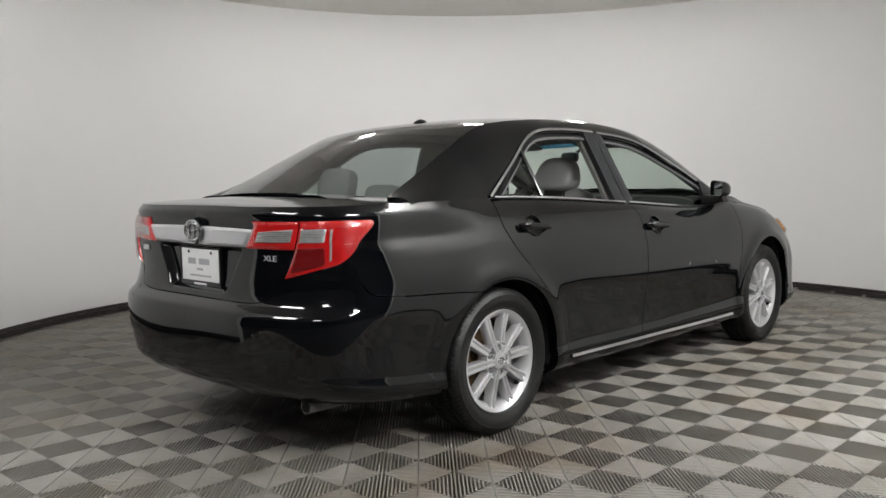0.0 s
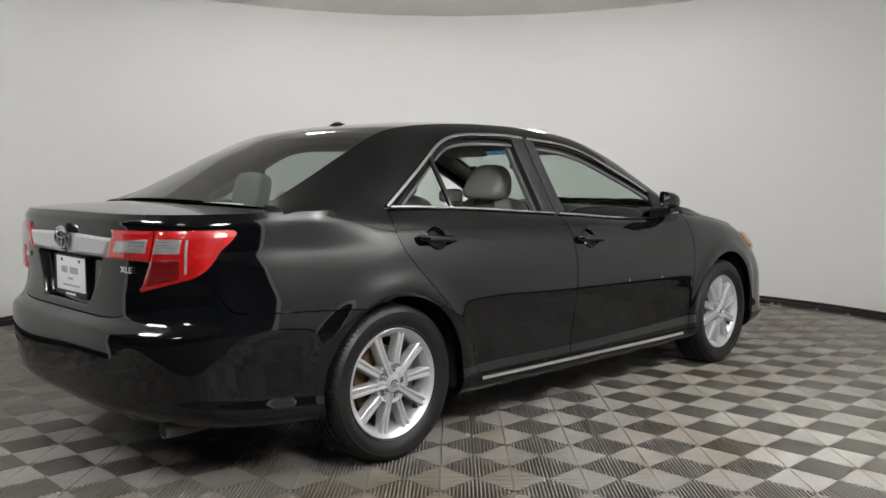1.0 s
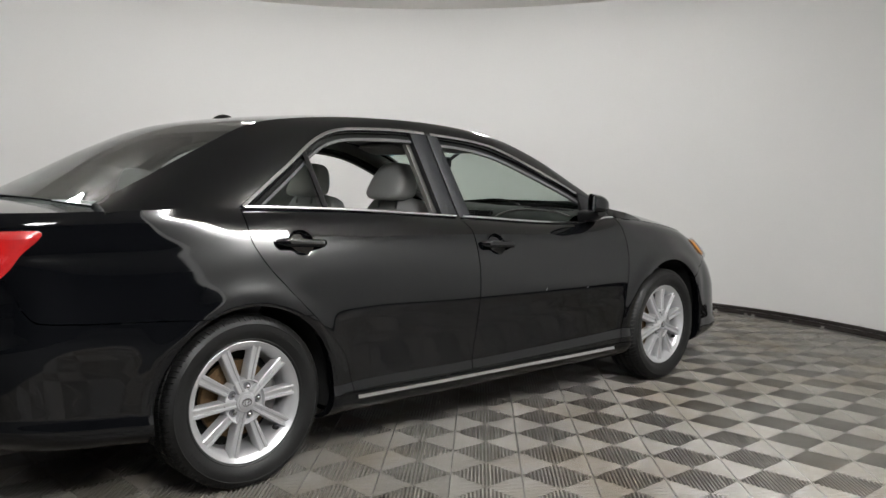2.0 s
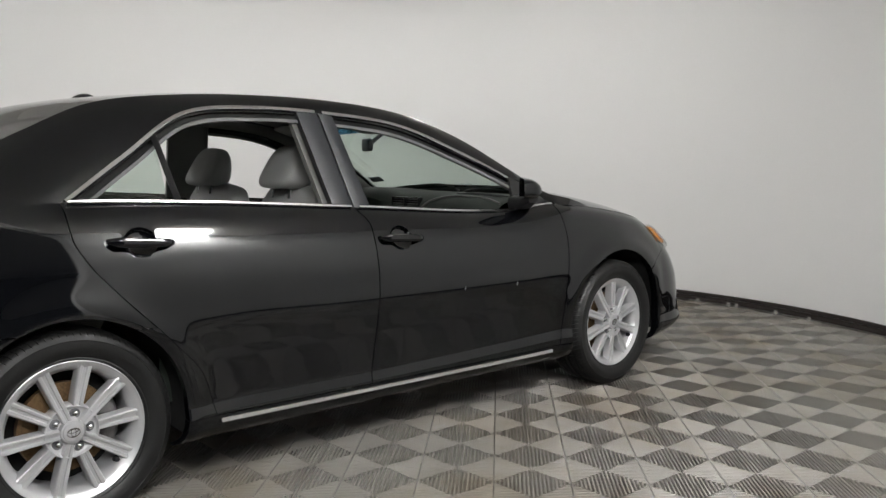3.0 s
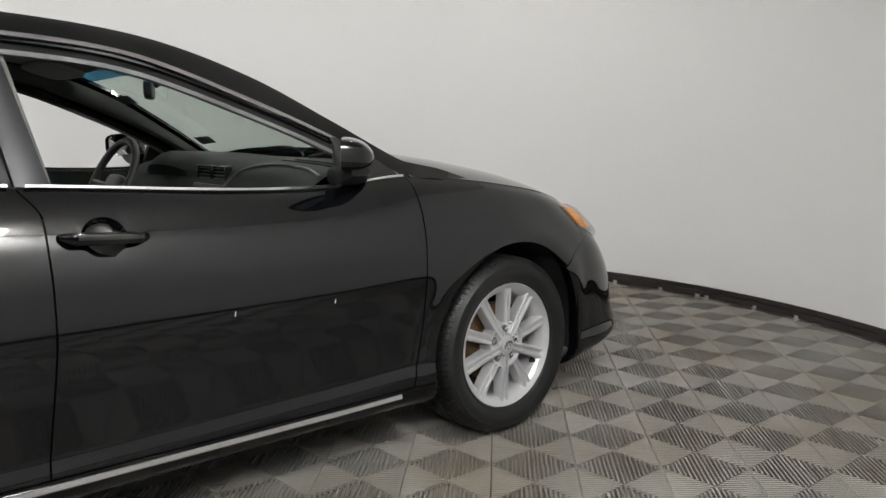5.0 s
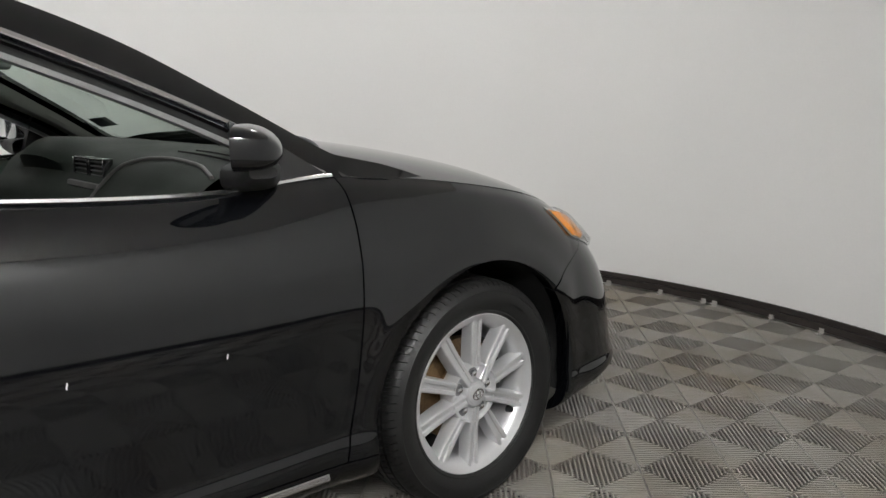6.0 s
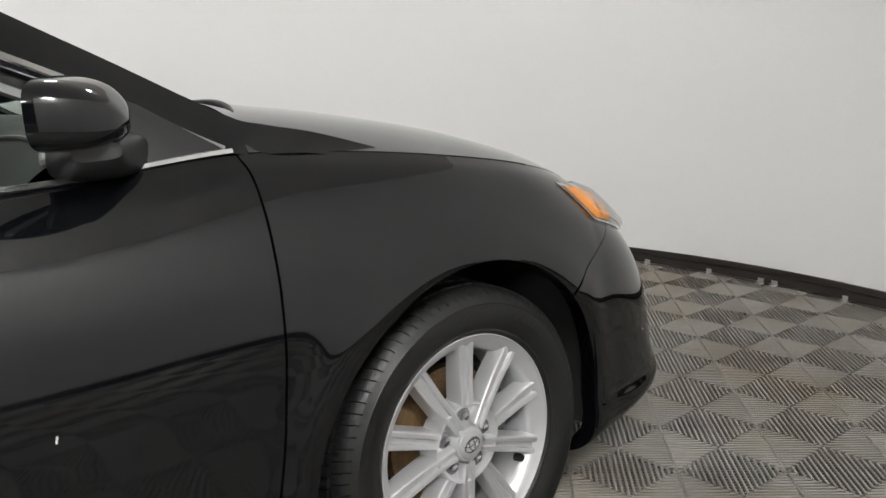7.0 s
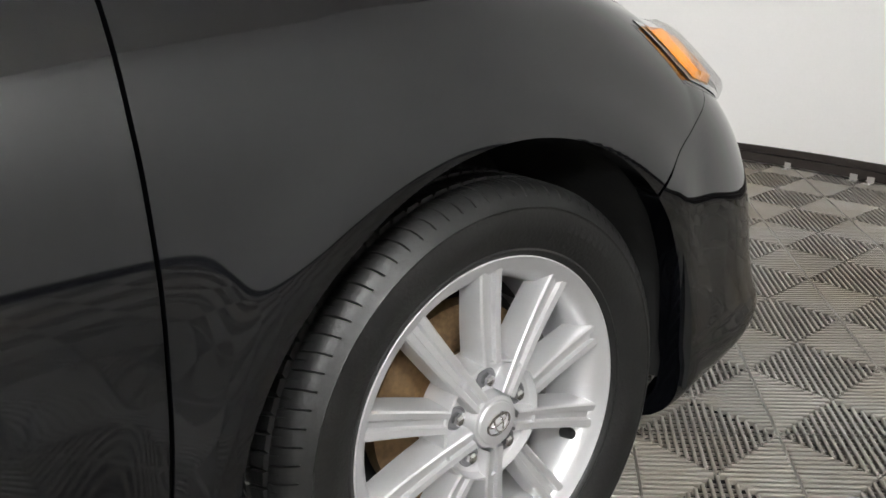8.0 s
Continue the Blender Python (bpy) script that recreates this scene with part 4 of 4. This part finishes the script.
def badge():
    y = tail_y(0.86) - 0.016
    bm = bmesh.new()

    def oval(rx, rz, cz, r, n):
        tube(bm, [Vector((rx * math.cos(a), y - 0.005, cz + rz * math.sin(a))) for a in np.linspace(0, 2 * math.pi, n, endpoint=False)], r, 8, True, up=(0, 1, 0))
    oval(0.061, 0.043, 0.947, 0.0062, 44)
    oval(0.021, 0.038, 0.944, 0.0048, 30)
    oval(0.049, 0.015, 0.962, 0.0048, 34)
    part("emblem", bm, M_CHROME, trunk, "round chrome emblem")
    bm = bmesh.new()
    grid(bm, [[Vector((0.064 * q * math.cos(a), y + 0.001, 0.947 + 0.046 * q * math.sin(a))) for a in np.linspace(0, 2 * math.pi, 33)] for q in (0, 1)])
    part("emblem_plate", bm, M_SATIN, trunk)


badge()


def plate():
    y, cx, cz = -0.976, -0.010, 0.790
    p = bmesh.new()
    box(p, cx - 0.1524, cx + 0.1524, y, y + 0.003, cz - 0.0762, cz + 0.0762, 0.001)
    holder = part("number_plate", p, M_PLATE, trunk, "white dealer plate in a dark frame")
    f = bmesh.new()
    box(f, cx - 0.160, cx + 0.160, y - 0.003, y + 0.012, cz - 0.086, cz - 0.062, 0.002)
    box(f, cx - 0.162, cx - 0.151, y - 0.003, y + 0.012, cz - 0.086, cz + 0.084, 0.002)
    box(f, cx + 0.151, cx + 0.162, y - 0.003, y + 0.012, cz - 0.086, cz + 0.084, 0.002)
    box(f, cx - 0.160, cx + 0.160, y + 0.003, y + 0.016, cz - 0.080, cz + 0.084, 0.002)
    part("plate_frame", f, M_TRIM, holder)
    for x in (-0.09, 0.09):
        b = bmesh.new()
        lathe(b, ((0.0, 0.004), (0.006, 0.003), (0.007, 0.0)), 12, pose(cx + x, y, cz + 0.062, 0, 0, -90))
        part("bolt", b, M_INK, holder)
    for w, x, z, h in ((0.062, -0.066, 0.022, 0.026), (0.085, 0.032, 0.022, 0.026), (0.05, -0.004, -0.012, 0.010), (0.17, 0.0, -0.040, 0.008)):
        b = bmesh.new()
        box(b, cx + x - w / 2, cx + x + w / 2, y - 0.0008, y - 0.0002, cz + z - h / 2, cz + z + h / 2)
        part("lettering", b, M_GREY, holder, smooth=False)
    b = bmesh.new()
    box(b, cx - 0.05, cx + 0.05, y - 0.0042, y - 0.0032, cz - 0.078, cz - 0.070)
    part("lettering", b, M_PLATE, holder, smooth=False)


plate()
both("bumper_slot", patch(((0.16, 0.258), (0.44, 0.256), (0.43, 0.318), (0.36, 0.306)), 0.0025, 10, 6), M_NEARBLACK, car, "black slot in the bumper", pair=(rear_bumper, rear_bumper))


def letters(text, size, mat, parent, m, name):
    """Raised lettering from the built-in font."""
    c = bpy.data.curves.new(name, "FONT")
    c.body, c.size, c.extrude, c.align_x, c.align_y = text, size, 0.0015, "CENTER", "CENTER"
    c.resolution_u = 2
    ob = bpy.data.objects.new(name, c)
    me = bpy.data.meshes.new_from_object(ob)
    bpy.data.objects.remove(ob)
    me.transform(m)
    me.materials.append(mat)
    made = new(name, me)
    made.parent = parent
    return made


at = skin(0.257, 0.744, 0.007)
letters("XLE", 0.031, M_SATIN, trunk, Matrix.Translation(at) @ Matrix.Rotation(radians(9), 4, "Z") @ Matrix.Rotation(radians(90), 4, "X") @ Matrix.Diagonal((1.35, 1, 1, 1)), "trim_letters")

bm = bmesh.new()
lathe(bm, ((0.0, 0.06), (0.024, 0.06), (0.026, -0.02), (0.029, -0.022), (0.030, 0.0), (0.029, 0.16), (0.0, 0.17)), 24, pose(0.60, -0.875, 0.262, 0, 0, 90))
part("exhaust_tip", bm, M_CAST, car, "dull steel exhaust tip")
bm = bmesh.new()
rows = []
for t in np.linspace(0, 1, 12):
    w, h = 0.018 * math.sin(math.pi * min(t * 0.9 + 0.1, 1)) + 0.004, 0.034 * (math.sin(math.pi * (0.12 + 0.75 * t)) ** 0.8)
    z = 1.4445 - 0.016 * (1 - t)
    rows.append([Vector((w * math.cos(a), 0.312 + 0.105 * t, z - 0.004 + h * max(math.sin(a), 0))) for a in np.linspace(0, math.pi, 11)])
grid(bm, rows)
for r in (rows[0], rows[-1]):
    bm.faces.new([bm.verts.new(q) for q in r])
part("roof_antenna", bm, M_GLOSS, roof)

# ---------------------------------------------------------------- the nose
HEAD = ((2.165, 0.850), (2.62, 0.80), (2.60, 0.955), (2.140, 0.955))
heads = both("head_lamp", skirted(patch(HEAD, 0.004, 24, 12), 0.01), M_HEAD, car, "clear head lamp with an amber side reflector")
both("amber_reflector", skirted(patch(((2.172, 0.853), (2.262, 0.850), (2.400, 0.940), (2.150, 0.946)), 0.016, 12, 10), 0.004), M_AMBER, car, pair=heads)
for ob in both("lens_cover", patch(((2.168, 0.848), (2.62, 0.80), (2.60, 0.957), (2.142, 0.955)), 0.024, 30, 16), M_CLEAR, car, "clear outer lens", pair=heads):
    ob.visible_shadow = False
bm = bmesh.new()
path = [skin(s, 0.995, 0.0) for s in np.linspace(s_of(2.39, 1), 2.1, 30)]
both("hood_gap", strip(bmesh.new(), [p + Vector((-0.004, 0, 0.003)) for p in path], (0, 0, 1), 0.003, 0.001), M_NEARBLACK, car, pair=fenders)
cowl = bmesh.new()
grid(cowl, [[Vector((q * 0.72, 2.40 + k * 0.04 + (0.14 - 0.01 * k) * (1 - q * q), 0.982 - 0.012 * k + 0.05 * (1 - q * q))) for q in np.linspace(1, -1, 25)] for k in (0, 1, 2)])
part("cowl_panel", cowl, M_TRIM, car)
for x0, x1, y0 in ((0.60, 0.02, 2.445), (-0.02, -0.60, 2.470)):
    bm = bmesh.new()
    tube(bm, [Vector((x0 + (x1 - x0) * t, y0 + 0.075 * (1 - (2 * t - 1) ** 2) + 0.02 * t, 1.010 + 0.034 * (1 - (2 * t - 1) ** 2))) for t in np.linspace(0, 1, 16)], 0.0065, 8, flat=0.7)
    part("wiper", bm, M_TRIM, car, "black wiper arm at the foot of the windscreen")
bm = bmesh.new()
for k in range(5):
    p = skin(0.205 + 0.012 * k, 0.748, 0.005)
    box(bm, -p.x - 0.0055, -p.x + 0.0055, p.y - 0.002, p.y + 0.004, p.z - 0.011, p.z + 0.011, 0.001)
part("name_badge", bm, M_SATIN, trunk, "small chrome name badge")

# ---------------------------------------------------------------- under and inside the body
for k, c in enumerate(WHEEL_Y):
    bm = bmesh.new()
    R = ARCH[k] + 0.012
    rows = []
    for a in np.linspace(-0.22, math.pi + 0.22, 40):
        rows.append([Vector((x, c + R * math.cos(a), WHEEL_Z + R * math.sin(a))) for x in (0.50, 0.87)])
    grid(bm, rows)
    disc = [Vector((0.50, c + R * math.cos(a), WHEEL_Z + R * math.sin(a))) for a in np.linspace(-0.22, math.pi + 0.22, 40)]
    bm.faces.new([bm.verts.new(p) for p in disc])
    both("wheel_liner", bm, M_NEARBLACK, car)
bm = bmesh.new()
box(bm, -0.62, 0.62, -0.40, 3.45, 0.20, 0.30, 0.02)
box(bm, -0.52, 0.52, -0.80, -0.35, 0.27, 0.36, 0.02)
box(bm, -0.78, 0.78, 0.42, 2.33, 0.20, 0.30, 0.02)
part("underbody", bm, M_NEARBLACK, car)
bm = bmesh.new()
grid(bm, across([p + Vector((-0.03, 0, -0.03)) for p in outer[3 * PER + 2:7 * PER + 5]], line(((0, -0.06), (1, 0.06))), line(((0, 0.03), (1, 0.03)))))
part("headliner", bm, M_LINER, roof)
for pair, y0, y1 in ((rear_doors, 0.34, 1.14), (front_doors, 1.17, 2.33)):
    bm = bmesh.new()
    rows = []
    for z in (0.32, 0.6, 0.8, 0.93, 0.975, 1.0):
        rows.append([Vector((0.735 - (0.0 if z < 0.95 else -0.018 * (z - 0.95) / 0.05), y, min(z, 1) * (z_belt(y) - 0.008))) for y in np.linspace(y0, y1, 16)])
    grid(bm, rows)
    both("door_trim", bm, M_DASH, car, pair=pair)
rows = []
for a, b in zip(inner[4 * PER:10 * PER], outer[4 * PER:10 * PER]):
    p, q = a + Vector((-0.040, 0.0, -0.012)), b + Vector((-0.030, -0.012, -0.034))
    rows.append([p.lerp(q, t) + Vector((-0.02, 0, -0.014)) * (4 * t * (1 - t)) for t in (0, 0.25, 0.5, 0.75, 1)])
bm = bmesh.new()
grid(bm, rows)
both("pillar_trim", bm, M_POST, car, "grey green inner pillar trim", pair=pillars)
bm = bmesh.new()
grid(bm, across([p + Vector((-0.012, -0.006, -0.014)) for p in outer[7 * PER + 4:7 * PER + 8]], line(((0, 0.07), (1, 0.08))), line(((0, 0.028), (1, 0.026)))))
shade = part("shade_band", bm, M_BLUE, windscreen, "blue tinted shade band of the windscreen")
shade.visible_shadow = False
bm = bmesh.new()
box(bm, -0.64, 0.64, -0.46, 0.06, 1.015, 1.04, 0.008)
part("parcel_shelf", bm, M_DASH, car)
bm = bmesh.new()
box(bm, -0.16, 0.16, -0.36, -0.27, 1.04, 1.072, 0.01)
part("brake_light", bm, M_PLATE, car, "high brake light housing behind the rear glass")


def cushion(bm, size, m, puff=0.35):
    """A padded block: rounded and slightly swollen."""
    made = bmesh.ops.create_cube(bm, size=1)["verts"]
    bmesh.ops.subdivide_edges(bm, edges=list({e for v in made for e in v.link_edges}), cuts=9, use_grid_fill=True)
    made = [v for v in bm.verts if not v.tag]
    for v in made:
        v.tag = True
        p = v.co * 2
        n = 5.0
        q = (abs(p.x) ** n + abs(p.y) ** n + abs(p.z) ** n) ** (1 / n)
        p = p / q * (1 - puff * 0.12 * (p.x * p.x + p.z * p.z))
        v.co = m @ Vector((p.x * size[0] / 2, p.y * size[1] / 2, p.z * size[2] / 2))
    return bm


def seat(x):
    bm = bmesh.new()
    cushion(bm, (0.50, 0.17, 0.60), pose(x, 1.095, 0.800, -14))
    back = part("seat_back", bm, M_SEAT, car, "grey leather front seat back", sharp=60)
    bm = bmesh.new()
    cushion(bm, (0.27, 0.125, 0.195), pose(x, 1.085, 1.160, -6))
    for v in bm.verts:
        k = (v.co.z - 1.085) / 0.18
        v.co.x = x + (v.co.x - x) * (1.06 - 0.36 * k * k)
        v.co.y = 1.085 + (v.co.y - 1.085) * (1.36 - 0.72 * k) + 0.040 * k
    part("headrest", bm, M_SEAT, back, sharp=60)
    for d in (-0.07, 0.07):
        bm = bmesh.new()
        tube(bm, [(x + d, 1.06, 1.03), (x + d, 1.075, 1.10)], 0.006, 8)
        part("headrest_post", bm, M_CHROME, back)
    bm = bmesh.new()
    cushion(bm, (0.52, 0.52, 0.16), pose(x, 1.36, 0.52, 6))
    part("seat_cushion", bm, M_SEAT, back, sharp=60)


for x in (-0.33, 0.33):
    bm = bmesh.new()
    cushion(bm, (0.40, 0.15, 0.022), pose(x, 1.60, 1.345, -18))
    part("sun_visor", bm, M_LINER, roof, "grey folded sun visor", sharp=60)
seat(0.37)
seat(-0.37)
bm = bmesh.new()
cushion(bm, (1.36, 0.16, 0.56), pose(0, 0.19, 0.76, -22))
bench = part("rear_seat", bm, M_SEAT, car, "grey leather rear bench", sharp=60)
for x in (-0.37, 0.0, 0.37):
    bm = bmesh.new()
    cushion(bm, (0.27, 0.10, 0.20 if x else 0.12), pose(x * 1.05, 0.105, 1.115 if x else 1.06, -14))
    part("headrest", bm, M_SEAT, bench, sharp=60)

DASH_Z = line(((0, 0.70), (1, 0.86), (2, 0.930), (3, 0.980), (4, 1.006), (5, 1.014), (6, 1.004), (7, 0.965)))
DASH_Y = line(((0, 1.955), (1, 1.965), (2, 2.010), (3, 2.050), (4, 2.110), (5, 2.250), (6, 2.450), (7, 2.590)))


def dash_point(x, k, out=0.0):
    """A point of the dash: k runs from its foot (0) over its brow (4) to the windscreen (7)."""
    far = max(k - 4, 0) / 3
    y = DASH_Y(k) + (0.028 + 0.07 * far) * (1 - (x / 0.72) ** 2)
    hood = math.exp(-((x + 0.37) / 0.17) ** 4) * (1 if k > 2.4 else 0)
    return Vector((x, y - 0.045 * hood * max(1 - far * 3, 0) - out, DASH_Z(k) + 0.034 * hood * max(1 - far * 1.6, 0) - 0.02 * (abs(x) / 0.72) ** 4 + out * 0.6))


bm = bmesh.new()
grid(bm, [[dash_point(x, k) for x in np.linspace(-0.72, 0.72, 61)] for k in np.linspace(0, 7, 36)])
dash = part("dashboard", bm, M_DASH, car, "dark grey green dashboard", sharp=50)
for x in (-0.060, 0.062):
    bm = bmesh.new()
    for dx, dz, w, h in ((-0.052, 0, 0.006, 0.058), (0.052, 0, 0.006, 0.058), (0, 0.028, 0.110, 0.006), (0, -0.028, 0.110, 0.006)):
        p = dash_point(x + dx, 2.75, 0.012)
        box(bm, p.x - w / 2, p.x + w / 2, p.y - 0.010, p.y + 0.02, 0.962 + dz - h / 2, 0.962 + dz + h / 2, 0.002)
    part("vent_frame", bm, M_GLOSS, dash, "dark gloss air vent frame")
    bm = bmesh.new()
    p = dash_point(x, 2.75, 0.012)
    box(bm, x - 0.05, x + 0.05, p.y + 0.004, p.y + 0.012, 0.936, 0.988)
    part("vent_backing", bm, M_NEARBLACK, dash, smooth=False)
    bm = bmesh.new()
    for j in range(4):
        box(bm, x - 0.049, x + 0.049, p.y - 0.007, p.y + 0.006, 0.943 + 0.0125 * j, 0.946 + 0.0125 * j, 0.001)
    part("air_vent", bm, M_RUBBER, dash, "grey air vent slats")
bm = bmesh.new()
p = dash_point(0, 2.0, 0.012)
box(bm, -0.115, 0.115, p.y - 0.004, p.y + 0.03, 0.830, 0.925, 0.006)
part("centre_console", bm, M_CAST, dash, "silver centre console surround")
bm = bmesh.new()
box(bm, -0.095, 0.095, p.y - 0.007, p.y - 0.002, 0.845, 0.912, 0.002)
part("display", bm, M_GLOSS, dash, "dark display in the centre console")
bm = bmesh.new()
sweep = line(((0.125, 1.2), (0.150, 2.2), (0.21, 3.1), (0.30, 3.7), (0.42, 3.95), (0.56, 3.9), (0.70, 3.5)))
tube(bm, [dash_point(x, sweep(x), 0.003) for x in np.linspace(0.125, 0.70, 40)], 0.0055, 8)
part("dash_moulding", bm, M_CAST, dash, "thin silver dash moulding")
bm = bmesh.new()
for k in range(2):
    tube(bm, [dash_point(x, 4.55 + 0.25 * k, 0.001) for x in np.linspace(0.24 + 0.02 * k, 0.60, 12)], 0.004, 6)
part("defroster_slot", bm, M_NEARBLACK, dash)
bm = bmesh.new()
m = pose(-0.37, 1.80, 0.918, 64, 0, 0)
cushion(bm, (0.15, 0.13, 0.05), m @ pose(0, -0.02, -0.02))
tube(bm, [m @ Vector((0.182 * math.cos(a), 0.182 * math.sin(a), 0)) for a in np.linspace(0, 2 * math.pi, 48, endpoint=False)], 0.0155, 12, True, up=m.to_3x3() @ Vector((0, 0, 1)))
for a in (0, math.pi, -math.pi / 2):
    tube(bm, [m @ Vector((0.05 * math.cos(a), 0.05 * math.sin(a) - 0.01, -0.02)), m @ Vector((0.18 * math.cos(a), 0.18 * math.sin(a), 0))], 0.013, 8)
part("steering_wheel", bm, M_WHEELRIM, car, "dark grey leather steering wheel")
bm = bmesh.new()
cushion(bm, (0.215, 0.036, 0.072), pose(-0.080, 1.858, 1.272, 0, 0, -26))
tube(bm, [(-0.05, 1.865, 1.285), (-0.02, 1.92, 1.335)], 0.011, 8)
part("interior_mirror", bm, M_TRIM, car)
for x, y, z in ((-0.655, 2.345, 1.073), (-0.580, 1.960, 1.246)):
    bm = bmesh.new()
    d = Vector((0.06, -0.27, 0.165)).normalized() * 0.03
    w = Vector((0.032, 0.02, 0.004))
    p = Vector((x, y, z))
    bm.faces.new([bm.verts.new(p + q) for q in (-d - w, -d + w, d + w, d - w)])
    bmesh.ops.solidify(bm, geom=bm.faces[:], thickness=0.001)
    part("glass_sticker", bm, M_INK, windscreen, "small dark sticker inside the glass")

# ---------------------------------------------------------------- brackets at the foot of the wall
def wall_bracket(turn, wide):
    """A small zinc angle: a foot on the floor, an upright plate with a screw head."""
    p = ring_point(radians(turn), RAD - 0.024, 0)
    t = thing("wall_bracket", "small zinc angle bracket at the foot of the wall", "bracket", "brackets along the wall", p)
    t.rotation_euler = (0, 0, radians(turn))
    bm = bmesh.new()
    box(bm, -0.026, 0.0, -wide / 2, wide / 2, 0.0, 0.004, 0.001)
    part("foot", bm, M_CAST2, t, smooth=False)
    bm = bmesh.new()
    box(bm, -0.004, 0.0, -wide / 2, wide / 2, 0.004, 0.028, 0.001)
    part("upright", bm, M_CAST2, t, smooth=False)
    bm = bmesh.new()
    lathe(bm, ((0.0, 0.004), (0.005, 0.003), (0.007, 0.0)), 10, pose(-0.017, 0, 0.004, 0, -90, 0))
    part("screw", bm, M_CHROME, t)


for turn, wide in ((95.1, 0.032), (89.6, 0.028), (85.2, 0.032), (84.1, 0.032), (78.6, 0.028), (74.0, 0.028)):
    wall_bracket(turn, wide)


# ---------------------------------------------------------------- floor tiles
SIZE, PITCH, RIB = 0.285, 0.285 / 19, 0.0076
U, V = Vector((math.cos(radians(45)), math.sin(radians(45)), 0)), Vector((-math.sin(radians(45)), math.cos(radians(45)), 0))
CORNER = Vector((1.238, 0.296, 0))


def tile_data():
    """Corners and faces of one tile: four wedges of round-backed ribs that run square to the tile's own edges, over a lattice of lower bars."""
    verts, faces = [], []
    half = [(-0.30, -0.0145), (-0.30, -0.0042)] + [(-math.cos(t), -0.0036 + 0.0034 * math.sin(t)) for t in np.linspace(0, math.pi, 7)] + [(0.30, -0.0042), (0.30, -0.0145)]

    def bar(x, wide, y0, y1, shape, turn):
        c, s = ((1, 0), (0, 1), (-1, 0), (0, -1))[turn]
        n, k = len(verts), len(shape)
        for y in (y0, y1):
            for u, z in shape:
                p, q = x + u * wide / 2, y - (0.0016 if y == y1 and z > -0.002 else 0)
                verts.append((c * p - s * q, s * p + c * q, z))
        for i in range(k - 1):
            faces.append((n + i, n + i + 1, n + k + i + 1, n + k + i))
        faces.append(tuple(n + k + i for i in range(k)))
    h = SIZE / 2 - 0.0008
    cross = [(-1, -0.0145), (-1, -0.0095), (1, -0.0095), (1, -0.0145)]
    for turn in range(4):
        for k in range(-9, 10):
            x = k * PITCH
            deep = max(abs(x) + 0.001, 0.004)
            if h - deep > 0.005:
                bar(x, RIB, -h + 0.0022, -deep, half, turn)
        rim = ((-1, -0.014), (-1, -0.010 if turn % 2 else -0.0012), (1, -0.010 if turn % 2 else -0.0012), (1, -0.014))
        bar(-h + 0.0009, 0.0018, -h, h, rim, turn)
        for k in range(1, 9):
            y = h - k * PITCH
            bar(-y, 0.0032, -y, y, cross, turn)
    return verts, faces


def tile_spots():
    for i in range(-26, 30):
        for j in range(-26, 30):
            p = CORNER + U * ((i + 0.5) * SIZE) + V * ((j + 0.5) * SIZE)
            r = math.hypot(p.x - CX, p.y - CY)
            way = math.degrees(math.atan2(p.y - CY, p.x - CX)) % 360
            if (r < RAD + 0.15 or (r < RAD + 2.4 and 264 < way < 345)) and (p.x - p.y) * 0.7071 < 2.06:
                yield p, r


# Added sheet below the ribs; its near-black colour puts shade into the gaps.
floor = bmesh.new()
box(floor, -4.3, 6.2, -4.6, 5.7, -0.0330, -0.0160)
floor = structure("floor", floor, M_NEARBLACK, "grey interlocking ribbed plastic tile floor over an added near-black sheet")
me = bpy.data.meshes.new("tile")
me.from_pydata(*[tile_data()[0], [], tile_data()[1]])
me.materials.append(M_TILE)
spots = list(tile_spots())
near = sorted(spots, key=lambda q: abs(q[0].x - 1.6) * 0.9 + abs(q[0].y - 2.2) * 0.6)[:300]
picked = {id(q) for q in near}
for q in near:
    ob = new("tile", me)
    ob.parent = floor
    ob.matrix_basis = Matrix.Translation(q[0]) @ Matrix.Rotation(radians(45), 4, "Z")
v, f = tile_data()
v = np.array(v) @ np.array(Matrix.Rotation(radians(45), 3, "Z")).T
rest = [q[0] for q in spots if id(q) not in picked]
allv = np.concatenate([v + np.array(p) for p in rest])
allf = [tuple(i + n * len(v) for i in q) for n in range(len(rest)) for q in f]
me = bpy.data.meshes.new("outer_tiles")
me.from_pydata(allv.tolist(), [], allf)
me.materials.append(M_TILE)
far = new("outer_tiles", me)
far.parent = floor
tagged(far, "grey ribbed floor tiles further out", "", "", "stuff")
